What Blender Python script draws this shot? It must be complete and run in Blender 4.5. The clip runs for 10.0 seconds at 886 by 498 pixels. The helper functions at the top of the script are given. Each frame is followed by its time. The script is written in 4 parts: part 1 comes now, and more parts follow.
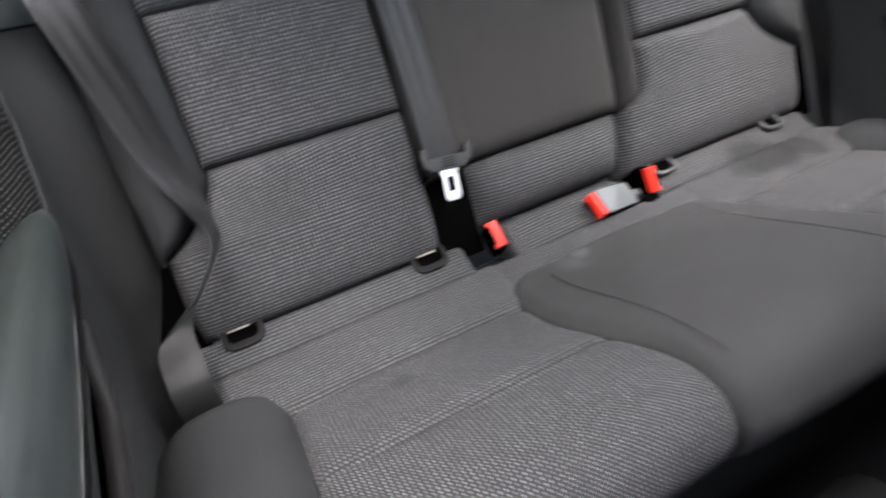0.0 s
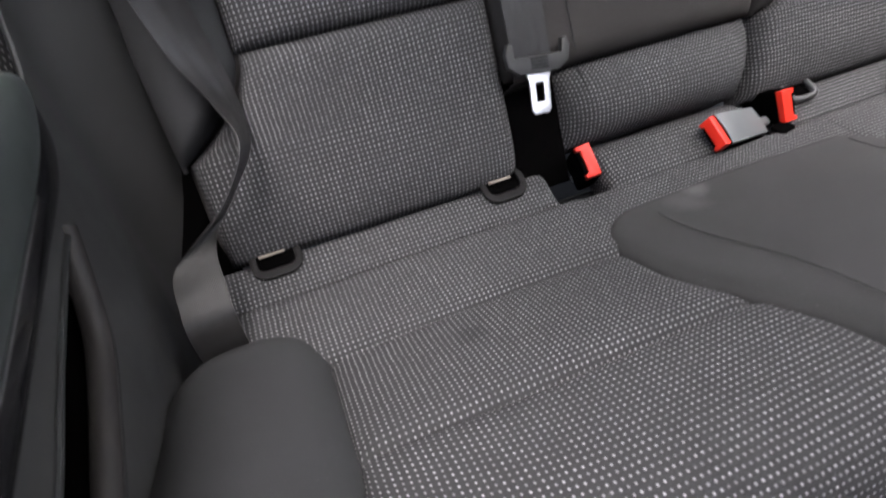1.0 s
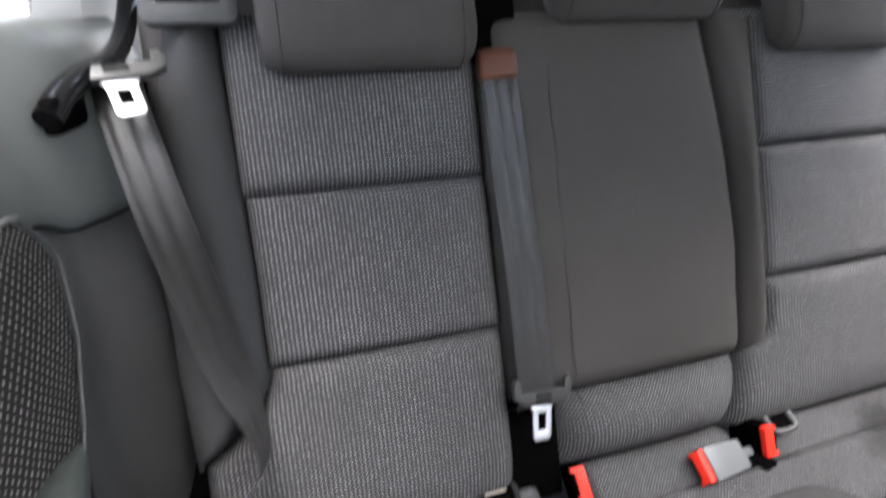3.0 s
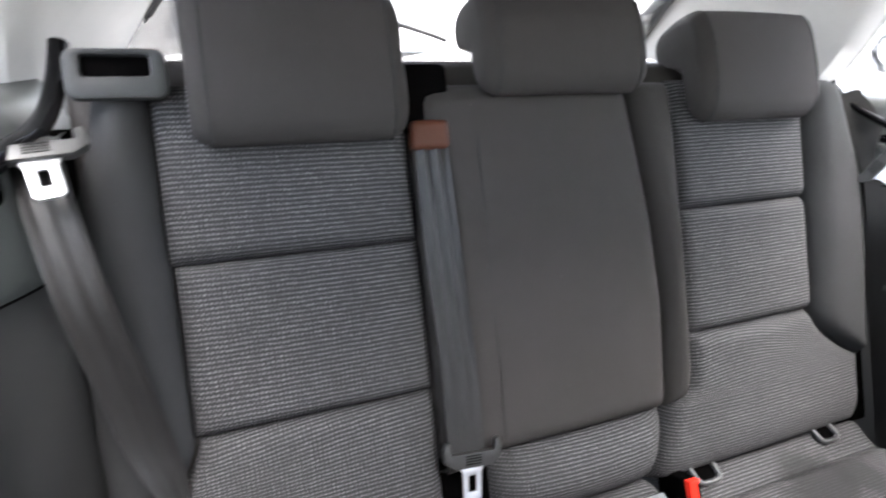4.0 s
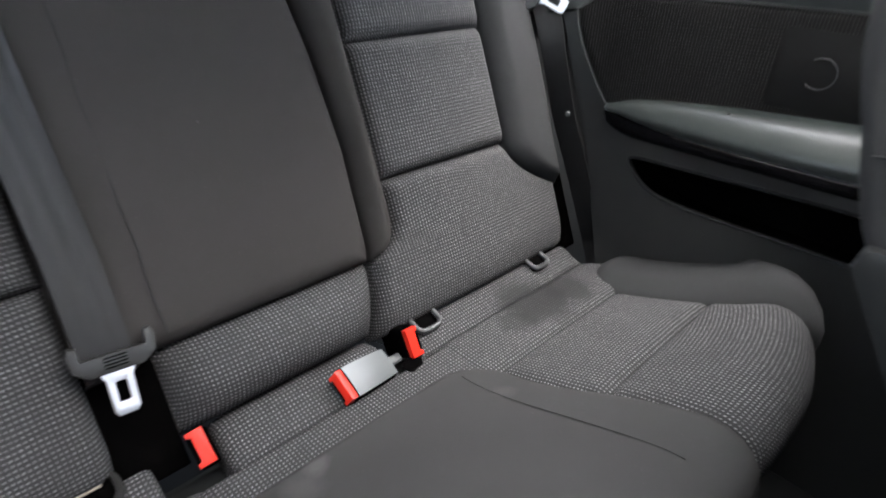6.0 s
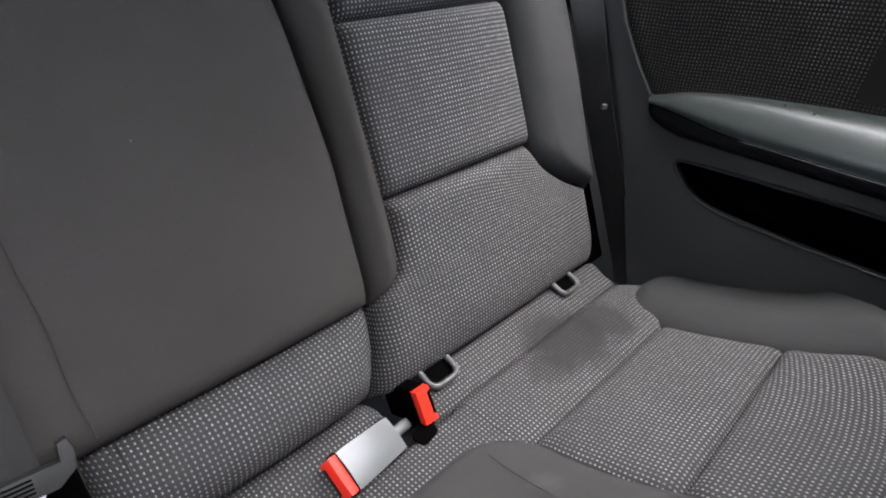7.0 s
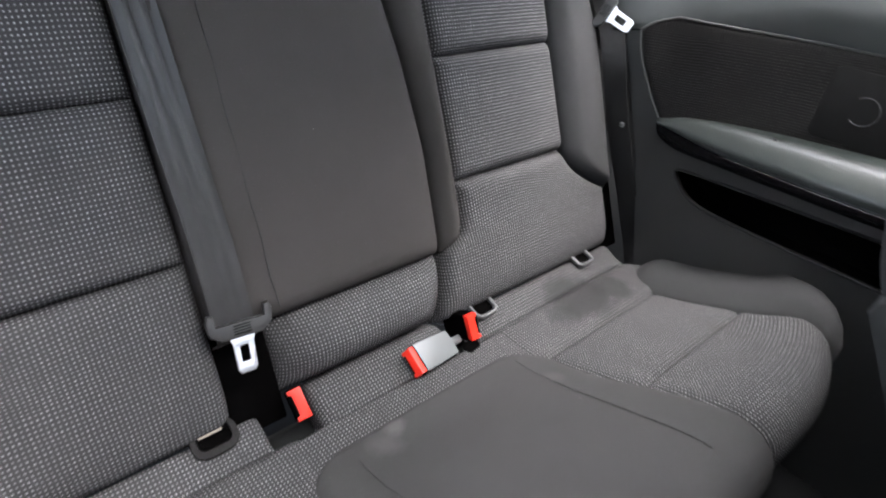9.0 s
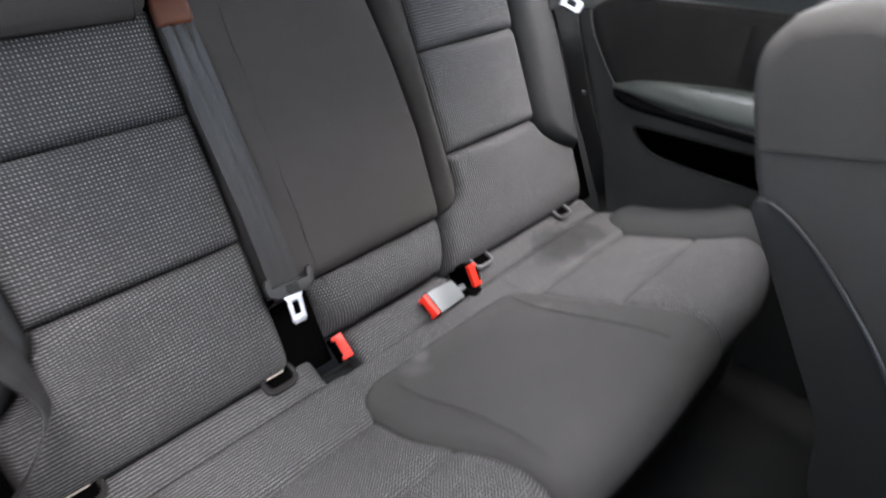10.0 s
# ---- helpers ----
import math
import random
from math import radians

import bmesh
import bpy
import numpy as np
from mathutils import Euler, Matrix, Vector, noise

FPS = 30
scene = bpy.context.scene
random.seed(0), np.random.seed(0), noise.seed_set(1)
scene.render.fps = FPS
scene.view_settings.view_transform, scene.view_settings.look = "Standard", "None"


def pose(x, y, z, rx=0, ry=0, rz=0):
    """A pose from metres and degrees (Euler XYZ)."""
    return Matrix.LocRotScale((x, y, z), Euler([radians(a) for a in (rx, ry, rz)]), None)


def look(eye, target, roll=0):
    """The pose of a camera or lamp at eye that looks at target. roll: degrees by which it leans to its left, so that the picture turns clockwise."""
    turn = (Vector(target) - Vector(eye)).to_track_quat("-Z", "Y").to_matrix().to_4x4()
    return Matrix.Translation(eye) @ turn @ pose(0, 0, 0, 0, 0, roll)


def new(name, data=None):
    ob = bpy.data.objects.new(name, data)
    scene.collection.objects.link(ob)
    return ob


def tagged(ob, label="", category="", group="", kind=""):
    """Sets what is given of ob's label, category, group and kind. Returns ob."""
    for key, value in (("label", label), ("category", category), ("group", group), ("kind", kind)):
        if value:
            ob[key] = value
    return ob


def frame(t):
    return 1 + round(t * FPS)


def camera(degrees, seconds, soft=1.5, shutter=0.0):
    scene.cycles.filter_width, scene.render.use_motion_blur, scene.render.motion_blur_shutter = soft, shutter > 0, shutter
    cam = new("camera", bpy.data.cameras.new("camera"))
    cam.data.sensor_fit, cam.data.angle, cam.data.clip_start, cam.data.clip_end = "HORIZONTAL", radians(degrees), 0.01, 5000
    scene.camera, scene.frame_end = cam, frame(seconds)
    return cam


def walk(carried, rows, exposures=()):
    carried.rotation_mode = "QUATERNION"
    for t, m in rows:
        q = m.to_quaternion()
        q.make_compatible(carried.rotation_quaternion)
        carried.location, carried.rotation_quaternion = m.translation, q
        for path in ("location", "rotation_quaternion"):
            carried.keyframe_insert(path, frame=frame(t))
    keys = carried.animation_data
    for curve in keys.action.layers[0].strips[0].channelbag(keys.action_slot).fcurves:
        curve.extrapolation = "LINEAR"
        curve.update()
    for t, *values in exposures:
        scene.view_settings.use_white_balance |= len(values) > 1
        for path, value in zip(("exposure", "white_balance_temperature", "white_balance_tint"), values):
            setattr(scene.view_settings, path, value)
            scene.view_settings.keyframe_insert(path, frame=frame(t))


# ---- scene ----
cam = camera(75.4, 10.0, 1.9, 0.8)
PATH = [
    (0, (-0.501, -0.657, 0.861), (0.135, 0.799, -0.353), -6.9),
    (0.5, (-0.506, -0.562, 0.816), (-0.038, 0.887, -0.481), -7.5),
    (1, (-0.5, -0.537, 0.751), (-0.055, 0.868, -0.601), -7.0),
    (1.5, (-0.505, -0.516, 0.728), (-0.086, 0.876, -0.646), -6.3),
    (2, (-0.501, -0.47, 0.783), (-0.125, 0.894, -0.63), -4.1),
    (2.5, (-0.498, -0.432, 0.885), (-0.085, 1.039, -0.406), 1.5),
    (3, (-0.487, -0.456, 0.962), (0.092, 1.198, -0.002), 1.6),
    (3.2, (-0.49, -0.453, 0.978), (0.114, 1.21, 0.046), 2.4),
    (4.3, (-0.413, -0.463, 1.024), (0.362, 1.166, 0.159), 2.9),
    (4.5, (-0.386, -0.48, 1.02), (0.445, 1.129, 0.17), 1.5),
    (5, (-0.356, -0.504, 1.002), (0.6, 1.008, 0.108), 0.9),
    (5.5, (-0.32, -0.545, 0.943), (0.854, 0.757, -0.019), 3.4),
    (5.7, (-0.302, -0.547, 0.89), (0.924, 0.702, -0.077), 3.8),
    (6.8, (-0.166, -0.359, 0.844), (1.057, 0.747, -0.288), 4.7),
    (7, (-0.157, -0.349, 0.841), (1.079, 0.764, -0.27), 4.7),
    (7.5, (-0.163, -0.339, 0.838), (1.05, 0.774, -0.298), 5.2),
    (8, (-0.204, -0.393, 0.863), (0.998, 0.741, -0.264), 8.3),
    (8.5, (-0.308, -0.458, 0.926), (0.84, 0.792, -0.132), 8.2),
    (9, (-0.371, -0.517, 0.945), (0.785, 0.682, -0.163), 6.7),
    (9.5, (-0.425, -0.568, 0.973), (0.737, 0.641, -0.117), 5.4),
    (10, (-0.502, -0.633, 1.012), (0.653, 0.525, -0.139), 1.0),
]
walk(cam, [(t, look(eye, target, roll)) for t, eye, target, roll in PATH], [(0, 4.05, 6490, 14), (0.5, 3.93, 6490, 15), (1, 3.72, 6520, 16), (1.5, 3.70, 6520, 16), (2, 3.70, 6520, 16), (2.5, 3.96, 6520, 16), (3, 4.20, 6500, 14), (4.5, 4.20, 6520, 13), (5.5, 3.78, 6480, 11), (7, 3.87, 6490, 14), (8.5, 4.12, 6490, 14), (9.5, 4.10, 6490, 14), (10, 4.07, 6490, 14)])


# world and light: bright overcast day
world = bpy.data.worlds.new("sky")
scene.world = world
world.use_nodes = True
wn = world.node_tree.nodes
sky = wn.new("ShaderNodeTexSky")
sky.sky_type, sky.sun_disc = "NISHITA", False
sky.sun_elevation, sky.sun_rotation = radians(77), radians(138)
sky.air_density, sky.dust_density, sky.ozone_density = 1.0, 2.5, 1.0
wn["Background"].inputs["Strength"].default_value = 0.15
haze = wn.new("ShaderNodeHueSaturation")
haze.inputs["Saturation"].default_value = 0.55
world.node_tree.links.new(sky.outputs[0], haze.inputs["Color"])
world.node_tree.links.new(haze.outputs[0], wn["Background"].inputs[0])
sun_data = bpy.data.lights.new("sun", "SUN")
sun_data.energy, sun_data.angle, sun_data.color = 1.5, radians(70), (1.0, 0.985, 0.97)
sun = new("sun", sun_data)
sun.matrix_world = look((0.9, -1.0, 6), (0, 0, 0))


# ---- materials ----
class Nodes:
    """Short hand for a node tree of one material."""

    def __init__(self, name, rough=0.6, metal=0.0, spec=0.5):
        self.mat = bpy.data.materials.new(name)
        self.mat.use_nodes = True
        self.tree = self.mat.node_tree
        self.bsdf = self.tree.nodes["Principled BSDF"]
        self.bsdf.inputs["Roughness"].default_value = rough
        self.bsdf.inputs["Metallic"].default_value = metal
        self.bsdf.inputs["Specular IOR Level"].default_value = spec

    def add(self, kind, **values):
        node = self.tree.nodes.new(kind)
        for key, value in values.items():
            node.inputs[key].default_value = value
        return node

    def link(self, a, b):
        self.tree.links.new(a, b)

    def math(self, op, a, b=None, clamp=False):
        node = self.tree.nodes.new("ShaderNodeMath")
        node.operation, node.use_clamp = op, clamp
        for i, v in enumerate((a, b)):
            if v is None:
                continue
            if isinstance(v, (int, float)):
                node.inputs[i].default_value = v
            else:
                self.link(v, node.inputs[i])
        return node.outputs[0]

    def mix(self, factor, a, b):
        node = self.tree.nodes.new("ShaderNodeMix")
        node.data_type = "RGBA"
        for slot, v in ((0, factor), (6, a), (7, b)):
            if isinstance(v, tuple):
                node.inputs[slot].default_value = (*v, 1)
            elif isinstance(v, (int, float)):
                node.inputs[slot].default_value = v
            else:
                self.link(v, node.inputs[slot])
        return node.outputs[2]

    def noise(self, scale, detail=4.0, source=None, rough=0.6):
        node = self.add("ShaderNodeTexNoise", Scale=scale, Detail=detail, Roughness=rough)
        if source is None:
            source = self.add("ShaderNodeTexCoord").outputs["Object"]
        self.link(source, node.inputs["Vector"])
        return node.outputs[0]

    def ramp(self, value, low, high):
        node = self.add("ShaderNodeMapRange")
        node.inputs["From Min"].default_value, node.inputs["From Max"].default_value = low, high
        self.link(value, node.inputs["Value"])
        return node.outputs[0]

    def bump(self, height, strength, distance):
        node = self.add("ShaderNodeBump", Strength=strength, Distance=distance)
        self.link(height, node.inputs["Height"])
        self.link(node.outputs[0], self.bsdf.inputs["Normal"])

    def color(self, socket):
        if isinstance(socket, tuple):
            self.bsdf.inputs["Base Color"].default_value = (*socket, 1)
        else:
            self.link(socket, self.bsdf.inputs["Base Color"])


def dotted_fabric(name, pitch=0.0053, dark=(0.0250, 0.0242, 0.0246), light=(0.25, 0.246, 0.249), stains=(), rows=1.05, stagger=0.0):
    """Dark woven cloth with a grid of small pale stitches; the surface coordinates are metres."""
    m = Nodes(name, rough=0.9, spec=0.06)
    uv = m.add("ShaderNodeUVMap").outputs[0]
    warp = m.add("ShaderNodeTexNoise", Scale=45.0, Detail=2.0)
    m.link(uv, warp.inputs["Vector"])
    split = m.add("ShaderNodeSeparateXYZ")
    m.link(uv, split.inputs[0])
    wob = m.math("MULTIPLY", m.math("SUBTRACT", warp.outputs[0], 0.5), 0.0022)
    v = m.math("DIVIDE", m.math("ADD", split.outputs[1], wob), pitch * rows)
    shift = m.math("MULTIPLY", m.math("FLOORED_MODULO", m.math("FLOOR", v), 2.0), stagger)
    u = m.math("ADD", m.math("DIVIDE", m.math("ADD", split.outputs[0], wob), pitch), shift)
    du = m.math("SUBTRACT", m.math("FRACT", u), 0.5)
    dv = m.math("SUBTRACT", m.math("FRACT", v), 0.5)
    d = m.math("SQRT", m.math("ADD", m.math("MULTIPLY", m.math("POWER", du, 2.0), 1.6), m.math("MULTIPLY", m.math("POWER", dv, 2.0), 0.9)))
    dot = m.ramp(d, 0.29, 0.07)
    cell = m.add("ShaderNodeTexWhiteNoise")
    cell.noise_dimensions = "2D"
    join = m.add("ShaderNodeCombineXYZ")
    m.link(m.math("FLOOR", u), join.inputs[0])
    m.link(m.math("FLOOR", v), join.inputs[1])
    m.link(join.outputs[0], cell.inputs["Vector"])
    dim = m.math("ADD", m.math("MULTIPLY", cell.outputs["Value"], 0.55), 0.55)
    worn = m.ramp(m.noise(14.0, 3.0), 0.25, 0.75)
    dim = m.math("MULTIPLY", dim, m.math("ADD", m.math("MULTIPLY", worn, 0.4), 0.7))
    ground = m.mix(m.noise(900.0, 2.0), tuple(c * 0.6 for c in dark), tuple(c * 1.5 for c in dark))
    col = m.mix(m.math("MULTIPLY", dot, dim, True), ground, light)
    for (x, y, z), radius, depth in stains:
        place = m.add("ShaderNodeNewGeometry").outputs["Position"]
        gap = m.add("ShaderNodeVectorMath")
        gap.operation = "DISTANCE"
        m.link(place, gap.inputs[0])
        gap.inputs[1].default_value = (x, y, z)
        far = m.math("ADD", gap.outputs["Value"], m.math("MULTIPLY", m.math("SUBTRACT", m.noise(28.0), 0.5), radius * 0.8))
        spot = m.math("MULTIPLY", m.ramp(far, radius, radius * 0.6), depth)
        col = m.mix(spot, col, (0.018, 0.0175, 0.0178))
    m.color(col)
    m.bump(m.math("ADD", dot, m.math("MULTIPLY", m.noise(700.0, 2.0), 0.5)), 0.55, 0.0012)
    return m.mat


def plain_cloth(name, colour, fine=1100.0, scuffs=()):
    m = Nodes(name, rough=0.9, spec=0.08)
    lint = m.ramp(m.noise(420.0, 1.0), 0.72, 0.80)
    tone = m.mix(m.noise(9.0, 5.0), tuple(c * 0.82 for c in colour), tuple(c * 1.2 for c in colour))
    grain = m.mix(m.noise(fine, 2.0), (0, 0, 0), (1, 1, 1))
    base = m.mix(m.math("MULTIPLY", m.noise(fine, 2.0), 0.5), tone, tuple(c * 1.9 for c in colour))
    col = m.mix(m.math("MULTIPLY", lint, 0.25), base, tuple(min(1, c * 4) for c in colour))
    dust = m.add("ShaderNodeTexVoronoi", Scale=55.0)
    m.link(m.add("ShaderNodeTexCoord").outputs["Object"], dust.inputs["Vector"])
    pick = m.add("ShaderNodeSeparateColor")
    m.link(dust.outputs["Color"], pick.inputs[0])
    speck = m.math("MULTIPLY", m.ramp(dust.outputs["Distance"], 0.055, 0.03), m.math("GREATER_THAN", pick.outputs[0], 0.93), True)
    col = m.mix(m.math("MULTIPLY", speck, 0.5), col, (0.16, 0.155, 0.15))
    for place, radius, depth in scuffs:
        gap = m.add("ShaderNodeVectorMath")
        gap.operation = "DISTANCE"
        m.link(m.add("ShaderNodeNewGeometry").outputs["Position"], gap.inputs[0])
        gap.inputs[1].default_value = place
        far = m.math("ADD", gap.outputs["Value"], m.math("MULTIPLY", m.math("SUBTRACT", m.noise(40.0), 0.5), radius))
        col = m.mix(m.math("MULTIPLY", m.ramp(far, radius, radius * 0.3), depth), col, tuple(min(1, c * 3.5) for c in colour))
    m.color(col)
    m.bump(grain, 0.35, 0.0006)
    return m.mat


def plastic(name, colour, rough=0.45, grain=800.0, bump=0.12, spec=0.22):
    m = Nodes(name, rough=rough, spec=spec)
    m.color(m.mix(m.noise(6.0, 6.0), tuple(c * 0.85 for c in colour), tuple(c * 1.15 for c in colour)))
    m.link(m.math("ADD", m.math("MULTIPLY", m.noise(22.0, 6.0), 0.16), rough - 0.08), m.bsdf.inputs["Roughness"])
    if bump:
        m.bump(m.noise(grain, 2.0), bump, 0.0006)
    return m.mat


def webbing_cloth(name, colour):
    """Seat belt webbing: fine ribs along its length (the first surface coordinate runs across)."""
    m = Nodes(name, rough=0.40, spec=0.32)
    uv = m.add("ShaderNodeUVMap").outputs[0]
    split = m.add("ShaderNodeSeparateXYZ")
    m.link(uv, split.inputs[0])
    rib = m.math("ABSOLUTE", m.math("SINE", m.math("MULTIPLY", split.outputs[0], 3.14159 / 0.0016)))
    wide = m.math("ABSOLUTE", m.math("SINE", m.math("MULTIPLY", split.outputs[0], 3.14159 / 0.012)))
    tone = m.mix(m.noise(16.0, 4.0), tuple(c * 0.75 for c in colour), tuple(c * 1.35 for c in colour))
    m.color(m.mix(m.math("MULTIPLY", wide, 0.22), tone, tuple(c * 1.7 for c in colour)))
    m.bump(m.math("ADD", rib, m.math("MULTIPLY", wide, 0.4)), 0.35, 0.0005)
    return m.mat


def metal(name, colour, rough=0.25):
    m = Nodes(name, rough=rough, metal=1.0)
    m.color(m.mix(m.noise(60.0, 5.0), tuple(c * 0.85 for c in colour), colour))
    m.link(m.math("ADD", m.math("MULTIPLY", m.noise(120.0, 4.0), 0.2), rough - 0.05), m.bsdf.inputs["Roughness"])
    return m.mat


STAINS = (((0.42, -0.080, 0.29), 0.075, 0.85), ((0.49, -0.095, 0.29), 0.055, 0.8), ((0.35, -0.095, 0.29), 0.04, 0.55), ((-0.385, -0.229, 0.325), 0.022, 0.45),
          ((-0.36, -0.25, 0.33), 0.012, 0.4), ((0.52, -0.22, 0.31), 0.03, 0.15))
FABRIC = dotted_fabric("dotted_seat_fabric")
FABRIC_SEAT = dotted_fabric("dotted_cushion_fabric", stains=STAINS)
FABRIC_DOOR = {1: dotted_fabric("dotted_door_fabric", pitch=0.0049, dark=(0.0085, 0.0079, 0.0077), light=(0.080, 0.077, 0.075)),
               -1: dotted_fabric("coarse_door_fabric", pitch=0.0090, dark=(0.0095, 0.0088, 0.0085), light=(0.20, 0.19, 0.18), rows=0.62, stagger=0.5)}
CLOTH = plain_cloth("smooth_dark_cloth", (0.0235, 0.0215, 0.0205))
CLOTH_SIDE = plain_cloth("smooth_bolster_cloth", (0.0180, 0.0181, 0.0184))
CLOTH_PAD = plain_cloth("smooth_cushion_cloth", (0.0235, 0.0228, 0.0226), scuffs=(((-0.045, -0.125, 0.315), 0.020, 0.5), ((-0.07, -0.14, 0.32), 0.03, 0.25), ((0.19, -0.20, 0.335), 0.02, 0.2)))
CLOTH_HEAD = plain_cloth("headrest_cloth", (0.0225, 0.0205, 0.0197))
CLOTH_FRONT = plain_cloth("front_seat_cloth", (0.026, 0.025, 0.0245))
CARPET = plain_cloth("carpet", (0.0085, 0.0088, 0.0087), 500.0)
PLASTIC = plastic("soft_black_plastic", (0.0112, 0.0117, 0.0114), 0.48, spec=0.25)
PLASTIC_TRIM = plastic("grained_dark_trim", (0.0185, 0.0183, 0.0175), 0.42, spec=0.42)
# Same plastic as the trim below, paler to hold the window's light.
TRIM_WINDOW_LIT = plastic("grained_trim_window_lit", (0.032, 0.0348, 0.0330), 0.42, spec=0.5)
PIPING = plastic("pale_piping", (0.040, 0.041, 0.040), 0.5, spec=0.12)
PLASTIC_SOFT = plastic("armrest_vinyl", (0.0155, 0.0186, 0.0174), 0.31, 600.0, spec=0.44)
PLASTIC_LIP = plastic("pocket_lip_plastic", (0.0145, 0.0130, 0.0122), 0.55, spec=0.18)
PLASTIC_GLOSS = plastic("gloss_black_plastic", (0.003, 0.003, 0.0033), 0.14, bump=0, spec=0.12)
# Black plastic, and a stand-in for shade inside recesses and gaps.
PLASTIC_AND_SHADE = plastic("black_plastic_and_recess_shade", (0.0014, 0.0013, 0.0013), 0.8, spec=0.0)
PLASTIC_GREY = plastic("buckle_grey_plastic", (0.064, 0.068, 0.069), 0.32, 900.0, 0.03, spec=0.9)
PLASTIC_LOOP = plastic("loop_grey_plastic", (0.026, 0.0265, 0.027), 0.38, 900.0, 0.05, spec=0.5)
PLASTIC_RED = plastic("red_plastic", (0.50, 0.020, 0.010), 0.4, bump=0)
# Warm light at the belt outlet, put into a brown colour.
BROWN_GLOW = plastic("brown_glow_tint", (0.042, 0.0115, 0.0045), 0.55)
PLASTIC_COVER = plastic("cover_black_plastic", (0.0075, 0.0070, 0.0068), 0.6, spec=0.1)
HEADLINER = plain_cloth("pale_headliner", (0.34, 0.335, 0.32))
STEEL = metal("bright_steel", (0.90, 0.90, 0.92), 0.34)
BRONZE = metal("dull_bronze", (0.42, 0.36, 0.30), 0.42)
CHROME = metal("chrome", (0.85, 0.85, 0.86), 0.1)
WEBBING = webbing_cloth("belt_webbing", (0.0102, 0.0096, 0.0092))
THREAD = plain_cloth("seam_thread", (0.019, 0.0185, 0.0185))
CONCRETE = plain_cloth("pale_concrete", (0.42, 0.41, 0.39), 60.0)
RENDER_WALL = plain_cloth("pale_render", (0.75, 0.73, 0.70), 40.0)
TAN_WALL = plain_cloth("tan_brick", (0.50, 0.34, 0.22), 40.0)
PAINT = plastic("white_car_paint", (0.80, 0.80, 0.80), 0.15, bump=0)
RUBBER = plastic("tyre_rubber", (0.02, 0.02, 0.02), 0.8)
gl = Nodes("clear_glass", rough=0.0)
gl.color((0.96, 0.98, 0.97))
gl.bsdf.inputs["Transmission Weight"].default_value, gl.bsdf.inputs["IOR"].default_value = 1.0, 1.05
GLASS = gl.mat


# ---- mesh helpers ----
def thing(name, label, category, group="", kind=""):
    return tagged(new(name), label, category, group, kind)


def mesh_part(name, mesh, material, parent, label="", smooth=True):
    mesh.materials.clear()
    mesh.materials.append(material)
    if smooth:
        mesh.polygons.foreach_set("use_smooth", [True] * len(mesh.polygons))
    ob = new(name, mesh)
    ob.parent = parent
    return tagged(ob, label) if label else ob


def part(name, bm, material, parent, label="", smooth=True):
    mesh = bpy.data.meshes.new(name)
    bmesh.ops.recalc_face_normals(bm, faces=bm.faces[:])
    bm.to_mesh(mesh)
    bm.free()
    ob = mesh_part(name, mesh, material, parent, label, smooth)
    if smooth:
        mesh.set_sharp_from_angle(angle=radians(42))
    return ob


def grid(points, uvs=None, close=False):
    """A bmesh from rows of points; close joins each row's end to its start."""
    bm = bmesh.new()
    layer = bm.loops.layers.uv.new("uv") if uvs is not None else None
    rows = [[bm.verts.new(p) for p in row] for row in points]
    n = len(rows[0])
    for i in range(len(rows) - 1):
        for j in range(n if close else n - 1):
            k = (j + 1) % n
            f = bm.faces.new((rows[i][j], rows[i][k], rows[i + 1][k], rows[i + 1][j]))
            if layer:
                for loop, (a, b) in zip(f.loops, ((i, j), (i, k), (i + 1, k), (i + 1, j))):
                    loop[layer].uv = uvs[a][b]
    return bm


def cap(bm, ring):
    bm.verts.ensure_lookup_table()
    bm.faces.new([bm.verts[i] for i in ring])


def roll(d, r):
    k = min(max(d / r, 0.0), 1.0)
    return math.sqrt(max(0.0, 1 - (1 - k) ** 2))


def smooth(a, b, v):
    k = min(max((v - a) / (b - a), 0.0), 1.0)
    return k * k * (3 - 2 * k)


def value(f, *a):
    return f(*a) if callable(f) else f


